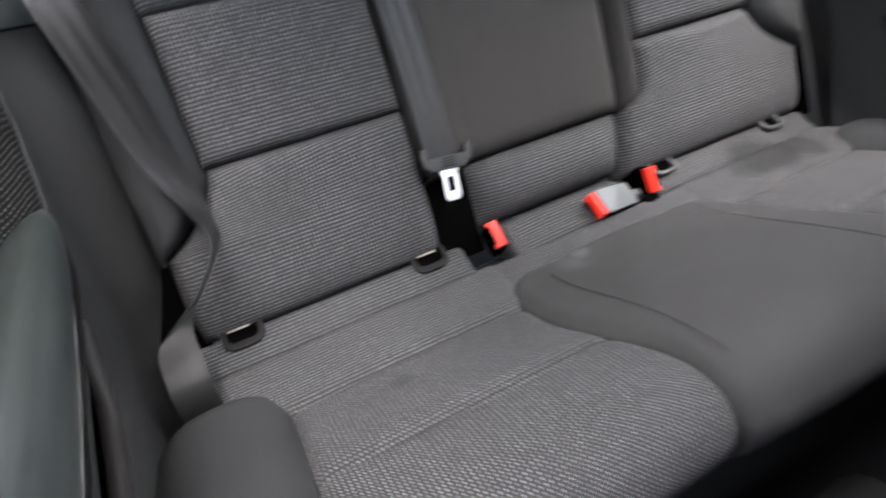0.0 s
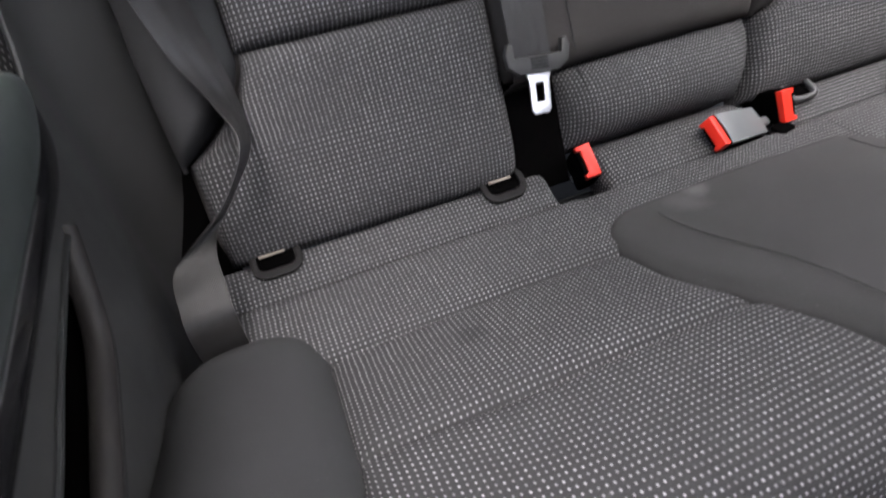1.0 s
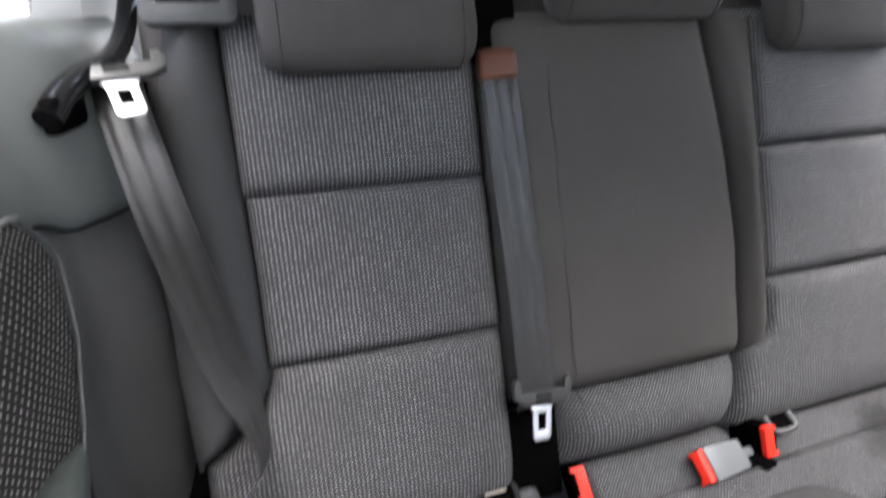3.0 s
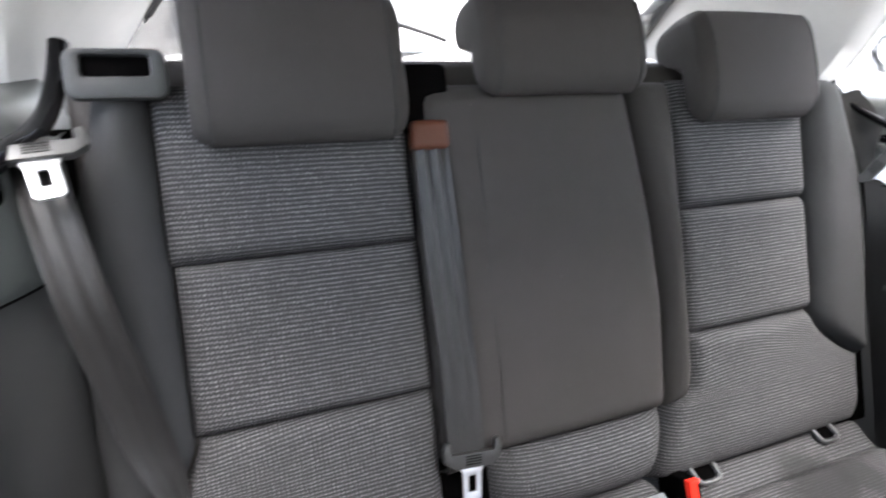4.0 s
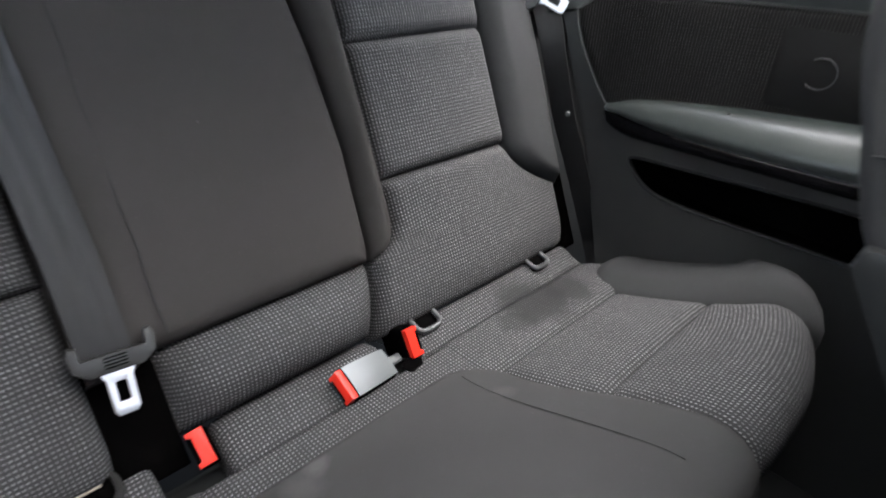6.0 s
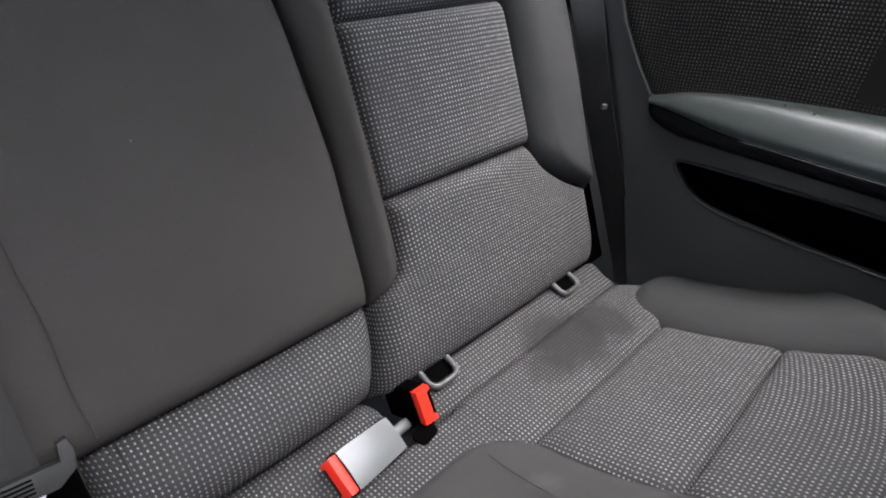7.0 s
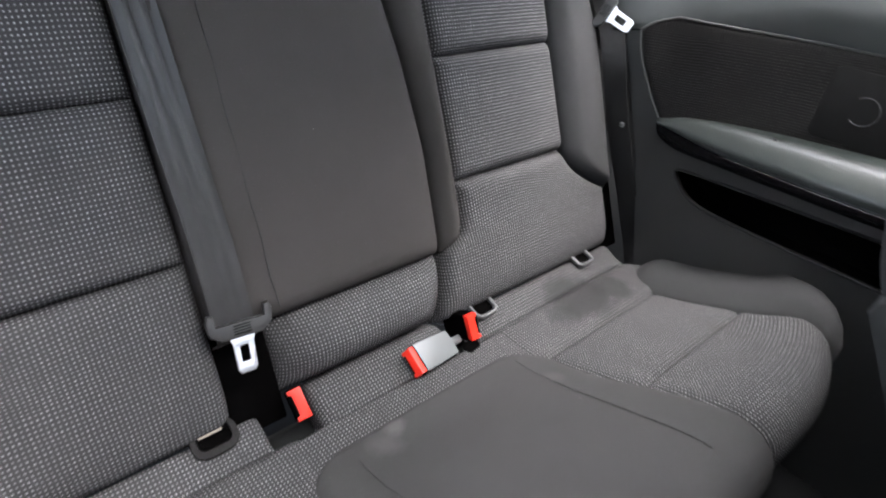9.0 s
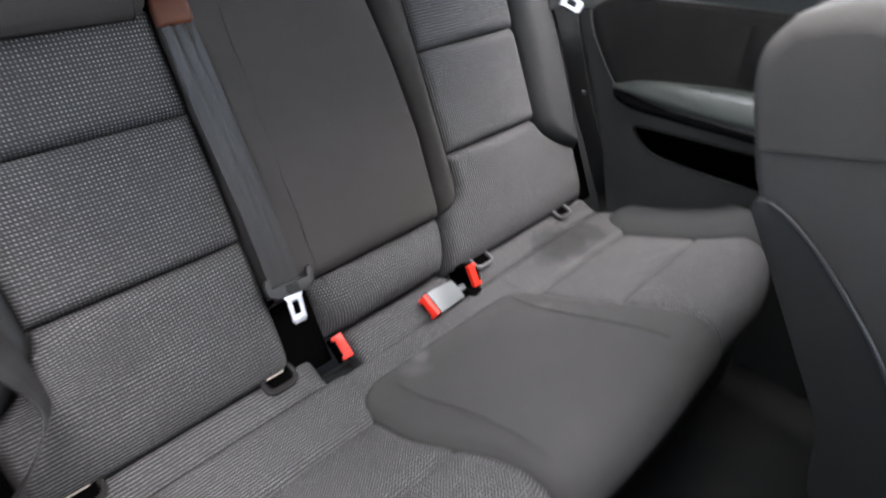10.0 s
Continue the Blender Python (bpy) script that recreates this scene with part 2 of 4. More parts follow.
def pillow(name, mapped, x0, x1, s0, s1, material, parent, base=0.012, bulge=0.010, drop=0.012, r=0.014, label="",
           nu=30, nv=30, ends=(1, 1, 1, 1), wave=0.0, under=0.0):
    """A padded panel over x0..x1 (numbers, or functions of s) and s0..s1; mapped(x, s, h) gives the place.
    ends: which of its edges (left, right, low, high) roll down into a seam."""
    pts, uvs = [], []
    for j in range(nv + 1):
        s = s0 + (s1 - s0) * (0.5 - 0.5 * math.cos(math.pi * j / nv))
        a, b = value(x0, s), value(x1, s)
        row, uvrow = [], []
        for i in range(nu + 1):
            x = a + (b - a) * (0.5 - 0.5 * math.cos(math.pi * i / nu))
            f = 1.0
            for on, d in zip(ends, (x - a, b - x, s - s0, s1 - s)):
                if on:
                    f *= roll(d, r)
            u, v = (x - a) / max(b - a, 1e-6), (s - s0) / (s1 - s0)
            crown = 0.45 + 0.55 * (1 - (2 * u - 1) ** 2) * (1 - 0.5 * (2 * v - 1) ** 2)
            h = base - drop + (drop + bulge * crown) * f
            if under:
                h -= under * (1 - roll(s - s0, 0.075))
            if wave:
                h += wave * f * (noise.noise((x * 9, s * 9, 3.1)) + 0.4 * noise.noise((x * 26, s * 26, 1.7)))
            row.append(mapped(x, s, h))
            uvrow.append((x, s))
        low = base - drop - 0.03
        row = [mapped(a, s, low)] + row + [mapped(b, s, low)]
        uvrow = [(a - 0.03, s)] + uvrow + [(b + 0.03, s)]
        pts.append(row)
        uvs.append(uvrow)
    for k, s, ds in ((0, s0, -0.03), (-1, s1, 0.03)):
        row = [mapped(x, s, base - drop - 0.03) for x, v in uvs[k]]
        row[0], row[-1] = mapped(uvs[k][1][0], s, base - drop - 0.03), mapped(uvs[k][-2][0], s, base - drop - 0.03)
        uvrow = [(x, v + ds) for x, v in uvs[k]]
        if k == 0:
            pts.insert(0, row)
            uvs.insert(0, uvrow)
        else:
            pts.append(row)
            uvs.append(uvrow)
    # surface coordinates follow the bent surface
    P = np.array([[tuple(p) for p in row] for row in pts])
    U, V = np.array(uvs)[:, :, 0], np.array(uvs)[:, :, 1]
    du = np.cumsum(np.linalg.norm(np.diff(P, axis=1), axis=2), axis=1)
    dv = np.cumsum(np.linalg.norm(np.diff(P, axis=0), axis=2), axis=0)
    du, dv = np.pad(du, ((0, 0), (1, 0))), np.pad(dv, ((1, 0), (0, 0)))
    ci, cj = P.shape[1] // 2, P.shape[0] // 2
    U, V = U[:, ci:ci + 1] + du - du[:, ci:ci + 1], V[cj:cj + 1] + dv - dv[cj:cj + 1]
    return part(name, grid(pts, np.dstack([U, V]).tolist()), material, parent, label)


def rounded_box(size, bevel, m=Matrix.Identity(4), segments=3):
    bm = bmesh.new()
    bmesh.ops.create_cube(bm, size=1.0, matrix=Matrix.Diagonal((*size, 1)))
    bmesh.ops.bevel(bm, geom=bm.edges[:], offset=bevel, segments=segments, profile=0.6, affect="EDGES")
    bmesh.ops.transform(bm, matrix=m, verts=bm.verts[:])
    return bm


def tube(points, radius, sides=8, closed=False):
    pts = [Vector(p) for p in points]
    rows = []
    n = len(pts)
    up = Vector((0.31, 0.17, 0.93))
    for i, p in enumerate(pts):
        a, b = (pts[i - 1], pts[(i + 1) % n]) if closed else (pts[max(i - 1, 0)], pts[min(i + 1, n - 1)])
        d = (b - a).normalized()
        e = d.cross(up).normalized()
        g = d.cross(e)
        rows.append([p + radius * (math.cos(k) * e + math.sin(k) * g) for k in (2 * math.pi * j / sides for j in range(sides))])
    if closed:
        rows.append(rows[0])
    bm = grid(rows, close=True)
    if closed:
        bmesh.ops.remove_doubles(bm, verts=bm.verts[:], dist=1e-6)
    else:
        cap(bm, range(sides - 1, -1, -1))
        cap(bm, range((n - 1) * sides, n * sides))
    return bm


def spline(points, n):
    """n + 1 points along a smooth curve through the given ones (of any width)."""
    P = np.array(points, float)
    P = np.vstack([2 * P[0] - P[1], P, 2 * P[-1] - P[-2]])
    out = []
    for t in np.linspace(0, len(points) - 1, n + 1):
        i = min(int(t), len(points) - 2)
        f = t - i
        a, b, c, d = P[i:i + 4]
        out.append(0.5 * (2 * b + (c - a) * f + (2 * a - 5 * b + 4 * c - d) * f * f + (3 * b - a - 3 * c + d) * f ** 3))
    return np.array(out)


def ribbon(rows, width, thick, n, cup=0.0, fold=0.0, bunch=0.0):
    """A webbing strip; each row is the centre and the direction across it. fold and bunch gather its upper part lengthways."""
    line = spline([(*c, *a) for c, a in rows], n)
    pts, uvs, length = [], [], 0.0
    for i, q in enumerate(line):
        c, a = Vector(q[:3]), Vector(q[3:]).normalized()
        d = (Vector(line[min(i + 1, n)][:3]) - Vector(line[max(i - 1, 0)][:3])).normalized()
        up = a.cross(d).normalized()
        if i:
            length += (c - Vector(line[i - 1][:3])).length
        row, uvrow = [], []
        gather = smooth(0.62, 0.06, i / n)
        half = width / 2 * (1 - bunch * gather)
        for face, order in ((1, 1), (-1, -1)):
            for k in np.linspace(-order, order, 17):
                ridge = fold * gather * math.cos(2.6 * math.pi * k + 0.8) - cup * k * k
                row.append(c + a * k * half + up * (face * thick / 2 + ridge))
                uvrow.append((k * width / 2, length))
        pts.append(row)
        uvs.append(uvrow)
    return grid(pts, uvs, close=True)


def prism(outline, depth, m, bevel=0.0, holes=()):
    """A flat plate from an outline in x and y (with holes), depth thick along z, moved by m."""
    bm = bmesh.new()
    edges = []
    for loop in (outline, *holes):
        vs = [bm.verts.new((x, y, 0)) for x, y in loop]
        edges += [bm.edges.new((vs[i], vs[(i + 1) % len(vs)])) for i in range(len(vs))]
    bmesh.ops.triangle_fill(bm, use_beauty=True, use_dissolve=False, edges=edges)
    faces = bm.faces[:]
    ext = bmesh.ops.extrude_face_region(bm, geom=faces)
    bmesh.ops.translate(bm, vec=(0, 0, depth), verts=[g for g in ext["geom"] if isinstance(g, bmesh.types.BMVert)])
    if bevel:
        rim = [e for e in bm.edges if len(e.link_faces) == 2 and e.calc_face_angle(0) > 1.0 and abs(e.verts[0].co.z - e.verts[1].co.z) < 1e-6]
        bmesh.ops.bevel(bm, geom=rim, offset=bevel, segments=2, profile=0.6, affect="EDGES")
    bmesh.ops.transform(bm, matrix=m, verts=bm.verts[:])
    return bm


def round_rect(w, h, r, n=5, cx=0.0, cy=0.0):
    out = []
    for k, (sx, sy) in enumerate(((1, 1), (-1, 1), (-1, -1), (1, -1))):
        for i in range(n + 1):
            a = math.pi / 2 * (k + i / n)
            out.append((cx + sx * (w / 2 - r) + r * math.cos(a), cy + sy * (h / 2 - r) + r * math.sin(a)))
    return out


# ---- the frames of the seat ----
LEAN = radians(25)
SIN, COS = math.sin(LEAN), math.cos(LEAN)
MIDDLE = 0.017          # middle of the cabin
HALF = 0.68             # half its width at the armrests


def on_back(x, s, w):
    """Across, up along the backrest, out from it."""
    return Vector((x, 0.005 + s * SIN - w * COS, 0.31 + s * COS + w * SIN))


BACK = Matrix(((1, 0, 0, 0), (0, SIN, -COS, 0.005), (0, COS, SIN, 0.31), (0, 0, 0, 1)))

profile = spline([(0.03, 0.262), (0.0, 0.283), (-0.05, 0.285), (-0.165, 0.296), (-0.32, 0.358), (-0.40, 0.386), (-0.435, 0.392),
                  (-0.457, 0.384), (-0.470, 0.362), (-0.466, 0.330), (-0.444, 0.292), (-0.405, 0.245)], 400)
along = np.concatenate([[0], np.cumsum(np.hypot(*np.diff(profile, axis=0).T))])
turned = np.gradient(profile, axis=0)
turned /= np.hypot(*turned.T)[:, None]
TOP = int(np.argmin(profile[:, 0]))


def at_depth(y):
    """The way along the cushion's profile to the place y on its top."""
    return float(np.interp(-y, -profile[:TOP, 0], along[:TOP]))


LIP = float(along[-1])


def on_cushion(x, d, h):
    """Across, forwards along the cushion's profile, out from it."""
    y, z = (float(np.interp(d, along, profile[:, k])) for k in (0, 1))
    ty, tz = (float(np.interp(d, along, turned[:, k])) for k in (0, 1))
    out = max(0.0, abs(x - MIDDLE) - 0.36)
    return Vector((x, y + tz * h + 1.0 * out * out * smooth(-0.28, -0.46, y), z - ty * h))


# ---- cabin ----
def hw(y):
    """How far the side trim stands in at y, towards the wheel arch."""
    return 0.048 * smooth(0.0, 0.15, y) + 0.010 * smooth(0.15, 0.35, y)


def edge_y(z):
    """Where the right trim ends, beside the dark slot that the belt drops into."""
    return 0.016 + 0.31 * (z - 0.41)


def slot_deep(z):
    return 0.085 * smooth(0.735, 0.56, z)


def arch(sg, y, z):
    """How far the trim beside the seat stands in: it swells towards the wheel arch on the left."""
    if sg > 0:
        y = min(y, edge_y(z))
    swell = (0.063 * smooth(0.015, 0.115, y) - hw(y)) * smooth(0.735, 0.56, z) if sg < 0 else 0.0
    return hw(y) + max(0.0, swell) + 0.004 * smooth(0.02, 0.08, y) * math.sin(math.pi * z / 0.72)


def side_x(sg, i):
    return MIDDLE + sg * (HALF - i)


def bow(y):
    """How far the fabric insert lies back from the panel at y."""
    return 0.035 * smooth(0.015, -0.24, y)


def arm_top(y):
    """Height of the armrest's top along the side."""
    return 0.578 + 0.018 * smooth(0.014, -0.045, y) + 0.105 * max(0.0, -0.036 - y)


def arm_low(y):
    """Height of the lower edge of the gloss strip under the armrest."""
    return 0.558 - 0.034 * roll(0.014 - y, 0.070) + 0.045 * max(0.0, -0.06 - y)


def arm_line(y):
    """Height of the bright line between the armrest and its gloss strip."""
    return 0.565 - 0.010 * smooth(0.01, -0.12, y) + 0.050 * max(0.0, -0.135 - y)


def arm_deep(y, tip):
    """How far the armrest stands out, growing forwards from its tip."""
    return roll(0.0145 - y, tip) * (0.72 + (0.75 if tip < 0.05 else 0.46) * smooth(0.0, -0.42, y))


POCKETS = {1: ([(-0.049, 0.482), (-0.065, 0.489), (-0.13, 0.495), (-0.25, 0.503), (-0.33, 0.508), (-0.45, 0.514), (-0.67, 0.520)],
               [(-0.67, 0.436), (-0.42, 0.433), (-0.33, 0.431), (-0.24, 0.428), (-0.155, 0.428), (-0.11, 0.433), (-0.08, 0.447), (-0.056, 0.470)]),
           -1: ([(-0.098, 0.487), (-0.127, 0.490), (-0.19, 0.485), (-0.25, 0.479), (-0.33, 0.468), (-0.45, 0.460), (-0.67, 0.455)],
                [(-0.67, 0.385), (-0.42, 0.385), (-0.33, 0.389), (-0.252, 0.400), (-0.20, 0.409), (-0.164, 0.421), (-0.132, 0.449), (-0.104, 0.478)])}
INSERT_REAR = {1: ((0, 0.23, 0.40, 0.56, 0.72, 0.85, 0.94, 1), (0.000, 0.033, 0.052, 0.068, 0.079, 0.084, 0.062, 0.031)),
               -1: ((0, 0.14, 0.20, 0.32, 0.46, 0.64, 0.83, 0.91, 1), (-0.062, -0.036, -0.028, -0.013, 0.006, 0.014, 0.018, 0.010, -0.02))}


def upper_line(sg, y):
    """Height of the lower edge of the upper trim."""
    front = 0.750 + (0.07 - y) * 0.040 + (0.024 * smooth(0.03, -0.04, y) if sg < 0 else 0)
    k = smooth(0.02, 0.06, y)
    return front * (1 - k) + max(0.735 - 0.19 * (y - 0.03), 0.70) * k


def side_panel(sg):
    panel = thing("side_panel", "dark grey plastic side trim with fabric insert, armrest and pocket", "side panel", "side trim")
    lag, rise, tip = (0.0, 0.0, 0.016) if sg > 0 else (0.055, 0.012, 0.11)
    # pocket outline in y, z
    top, low = (spline(p, 24) for p in POCKETS[sg])
    loop = [tuple(p) for p in top] + [tuple(p) for p in low]
    wall = ([(0.0, -0.01)] if sg < 0 else [(edge_y(-0.01) - 0.006, -0.01), (-0.003, 0.37)]) + [(0.0, 0.565), (-0.40, 0.60), (-0.80, 0.63), (-0.80, -0.01), (-0.4, -0.01)]
    m = Matrix(((0, 0, sg, side_x(sg, 0)), (1, 0, 0, 0), (0, 1, 0, 0), (0, 0, 0, 1)))
    part("lower_panel", prism(wall, 0.012, m, holes=[loop]), PLASTIC_TRIM, panel, smooth=False)
    # pocket bowl, its inner shade put into the near-black colour, and its rim
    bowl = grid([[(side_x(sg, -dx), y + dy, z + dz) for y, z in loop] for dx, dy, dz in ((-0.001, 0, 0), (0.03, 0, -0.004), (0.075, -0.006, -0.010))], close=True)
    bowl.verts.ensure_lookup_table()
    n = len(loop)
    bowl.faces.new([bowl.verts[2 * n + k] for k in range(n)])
    pocket = part("door_pocket", bowl, PLASTIC_AND_SHADE, panel, "deep storage pocket, its inner shade coloured black")
    part("pocket_rim", tube([(side_x(sg, 0.0005), y, z) for y, z in loop], 0.0030, 8, True), PLASTIC, pocket)
    if sg < 0:
        part("pocket_lip", tube([(side_x(sg, -0.003), y - 0.004, z + 0.013) for y, z in spline(POCKETS[sg][1][1:], 30)], 0.010, 12), PLASTIC_LIP, pocket, "rounded grey-brown pocket lip")
    # curved trim beside the seat
    if sg < 0:
        rows = [[(side_x(sg, arch(sg, y, z) + 0.0004), y, z) for z in np.linspace(-0.01, upper_line(sg, y) + 0.003, 22)] for y in np.linspace(-0.07, 0.36, 32)]
    else:
        rows = []
        for k, inward, back in [(k, 0.0, 0.0) for k in np.linspace(0, 1, 9)] + [(1, 0.002 - 0.002 * math.cos(a), 0.004 * math.sin(a)) for a in np.linspace(0.3, 1.57, 4)] + [(1, 0.03, 0.004), (1, 0.5, 0.006), (1, 1.0, 0.010), (1, 1.0, 0.06), (1, 1.0, 0.30), (1, 1.0, 0.52)]:
            row = []
            for z in np.linspace(-0.01, 0.728, 24):
                y0 = min(-0.004, edge_y(z) - 0.008)
                y = y0 + (edge_y(z) - y0) * k
                row.append((side_x(sg, arch(sg, y, z) + 0.0004 - slot_deep(z) * inward + (hw(y + back) - hw(y)) * smooth(0.56, 0.735, z)), y + back, z))
            rows.append(row)
    part("arch_trim", grid(rows), PLASTIC_TRIM, panel)
    # upper trim, up to the window
    rows = []
    for y in np.linspace(-0.80, 0.40, 50):
        low_z = upper_line(sg, y)
        sill = (0.856 if sg > 0 else 0.884) - 0.03 * smooth(0.10, 0.36, y) + 0.012 * smooth(0.0, -0.5, y)
        b = bow(y)
        row = [(side_x(sg, hw(y) - 0.004 - b), y, low_z), (side_x(sg, hw(y) + 0.003 - b), y, low_z + 0.001), (side_x(sg, hw(y) + 0.0055 - b), y, low_z + 0.005)]
        for k in np.linspace(0, 1, 14)[1:]:
            z = low_z + 0.005 + (sill - low_z - 0.005) * k
            row.append((side_x(sg, hw(y) + 0.0055 - b * (1 - k) ** 1.5 - 0.030 * k ** 2.2), y, z))
        row += [(side_x(sg, hw(y) - 0.034), y, sill + 0.008), (side_x(sg, hw(y) - 0.048), y, sill + 0.012), (side_x(sg, -0.09), y, sill + 0.012)]
        rows.append(row)
    part("upper_panel", grid(rows), TRIM_WINDOW_LIT, panel, "smooth grained upper trim, coloured paler for the window light")

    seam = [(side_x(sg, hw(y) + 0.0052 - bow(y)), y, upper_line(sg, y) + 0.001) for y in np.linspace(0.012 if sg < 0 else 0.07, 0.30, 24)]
    part("trim_seam", tube(seam, 0.0013, 6), PLASTIC_AND_SHADE, panel, "dark joint under the upper trim")

    # fabric insert
    def insert_map(y, v, h):
        k = v / 0.19
        zb, zt = arm_top(min(y + lag, -0.01)) - 0.026, 0.757 + (0.07 - y) * 0.040 + (0.024 * smooth(0.03, -0.04, y) if sg < 0 else 0)
        return Vector((side_x(sg, 0.0065 + h - bow(y) + hw(y)), y, zb + (zt - zb) * k))

    def rear(v):
        return float(np.interp(v / 0.19, *INSERT_REAR[sg]))

    pillow("fabric_insert", insert_map, -0.80, rear, 0.0, 0.19, FABRIC_DOOR[sg], panel, 0.006, 0.004, 0.006, 0.010, "dark dotted fabric insert")
    edge = [insert_map(rear(v) + 0.001, v, 0.007) for v in np.linspace(0, 0.19, 40)] + [insert_map(y, 0.19, 0.006) for y in np.linspace(rear(0.19) - 0.01, -0.80, 20)]
    part("insert_piping", tube(edge, 0.0019, 8), PIPING, panel, "thin piped edge")
    # speaker cover at its front end
    cover = [(y, z) for y, z in round_rect(0.34, 0.115, 0.012, 5, -0.405, 0.688)]
    mm = Matrix(((0, 0, sg, side_x(sg, -0.018)), (1, 0, 0, 0), (0, 1, 0, 0), (0, 0, 0, 1)))
    cover_part = part("speaker_cover", prism(cover, 0.006, mm, 0.002), PLASTIC_COVER, panel, "flat black speaker cover")
    ring = [(side_x(sg, -0.0175), -0.300 + 0.022 * math.cos(a), 0.688 + 0.022 * math.sin(a)) for a in np.linspace(0.9, 5.4, 25)]
    part("cover_ring", tube(ring, 0.0009, 6), PLASTIC_LOOP, cover_part, "thin grey arc")

    # armrest: soft top, gloss strip beneath, thin bright line
    def section(profile_at, name, material, y_tip, label=""):
        ys = [y_tip - 0.06 * (1 - math.cos(k * math.pi / 2 / 14)) for k in range(15)] + list(np.linspace(y_tip - 0.075, -0.80, 26))
        rows = [[(side_x(sg, i), y, z) for i, z in profile_at(y)] for y in ys]
        bm = grid(rows)
        cap(bm, range(len(rows[0]) - 1, -1, -1))
        return part(name, bm, material, panel, label)

    def soft(y):
        y += lag
        t, c, g = arm_top(y) + rise, arm_line(y) + rise, arm_deep(y, tip)
        h = t - c
        if sg < 0:
            return [(-0.03, t - 0.004), (0.002, t - 0.003), (0.012 * g, t - 0.001), (0.023 * g, t), (0.030 * g, t - 0.05 * h), (0.0345 * g, t - 0.16 * h), (0.037 * g, t - 0.34 * h),
                    (0.0375 * g, t - 0.60 * h), (0.036 * g, t - 0.82 * h), (0.034 * g, t - 0.96 * h), (0.030 * g, c)]
        return [(-0.03, t + 0.001), (0.002, t), (0.010 * g, t - 0.06 * h), (0.020 * g, t - 0.20 * h), (0.027 * g, t - 0.36 * h), (0.032 * g, t - 0.50 * h), (0.0355 * g, t - 0.62 * h),
                (0.0375 * g, t - 0.74 * h), (0.0375 * g, t - 0.86 * h), (0.0345 * g, t - 0.96 * h), (0.030 * g, c)]

    def gloss(y):
        y += lag
        c, b, g = arm_line(y) + rise - 0.0006, arm_low(y), arm_deep(y, tip)
        h = c - b
        return [(0.025 * g, c), (0.0325 * g, c), (0.0325 * g, c - 0.25 * h), (0.029 * g, c - 0.6 * h), (0.020 * g, c - 0.9 * h), (0.010 * g, b), (-0.003, b)]

    section(soft, "armrest", PLASTIC_SOFT, 0.0138 - lag, "soft satin grey-black armrest")
    section(gloss, "armrest_underside", PLASTIC_GLOSS, 0.0132 - lag, "gloss black strip")
    part("trim_line", tube([(side_x(sg, 0.0335 * arm_deep(y + lag, tip)), y, arm_line(y + lag) + rise - 0.0004) for y in np.linspace(-0.135 if sg > 0 else -0.19, -0.80, 14)], 0.0009, 6), CHROME, panel)
    return panel


side_panel(-1)
side_panel(1)

# shell of the car round the camera
floor = tagged(part("floor", rounded_box((1.60, 3.0, 0.04), 0.01, pose(MIDDLE, -0.7, -0.02)), CARPET, None), "dark carpeted car floor", "floor", kind="structure")
tunnel_bm = rounded_box((0.24, 1.5, 0.16), 0.05, pose(MIDDLE, -1.25, 0.06))
tagged(part("floor_tunnel", tunnel_bm, CARPET, None), "carpeted hump along the middle of the floor", "floor", kind="structure")
ceil_rows = [[(MIDDLE + 0.60 * k, y, 1.175 + 0.02 * (1 - k * k) - 0.09 * smooth(0.05, 0.45, y)) for k in np.linspace(-1, 1, 13)] for y in np.linspace(-1.95, 0.42, 24)]
bm = grid(ceil_rows)
# Added roof opening, out of view, that lets top light onto the bench.
light_hole = [f for f in bm.faces if -0.36 < f.calc_center_median().x < 0.50 and -0.60 < f.calc_center_median().y < -0.28]
bmesh.ops.delete(bm, geom=light_hole, context="FACES")
bmesh.ops.solidify(bm, geom=bm.faces[:], thickness=-0.03)
tagged(part("ceiling", bm, HEADLINER, None), "pale cloth headliner of the roof", "ceiling", kind="structure")
tagged(part("wall_front", rounded_box((1.5, 0.10, 0.90), 0.03, pose(MIDDLE, -2.0, 0.45)), PLASTIC, None), "dark dashboard wall", "wall", kind="structure")
# Out of view; its height sets how much light crosses to the left.
tagged(part("wall_right", rounded_box((0.06, 1.15, 0.94), 0.02, pose(MIDDLE + HALF + 0.06, -1.38, 0.47)), PLASTIC, None), "unseen dark side wall that shapes the cabin light", "wall", kind="structure")
# Unseen panel added to keep windscreen light off the left side.
tagged(part("wall_front_blocker", rounded_box((0.62, 0.08, 0.34), 0.02, pose(MIDDLE - 0.44, -1.95, 1.05)), PLASTIC, None), "added dark panel, unseen, blocking light from the front left", "wall", kind="structure")
# Unseen full-height wall added to block light from the left door opening.
tagged(part("wall_left_blocker", rounded_box((0.06, 1.15, 1.20), 0.02, pose(MIDDLE - HALF - 0.06, -1.38, 0.60)), PLASTIC, None), "unseen dark side wall that shapes the cabin light", "wall", kind="structure")
tagged(part("wall_back", rounded_box((1.5, 0.05, 0.82), 0.02, pose(MIDDLE, 0.88, 0.40)), PLASTIC, None), "inside of the tailgate", "wall", kind="structure")


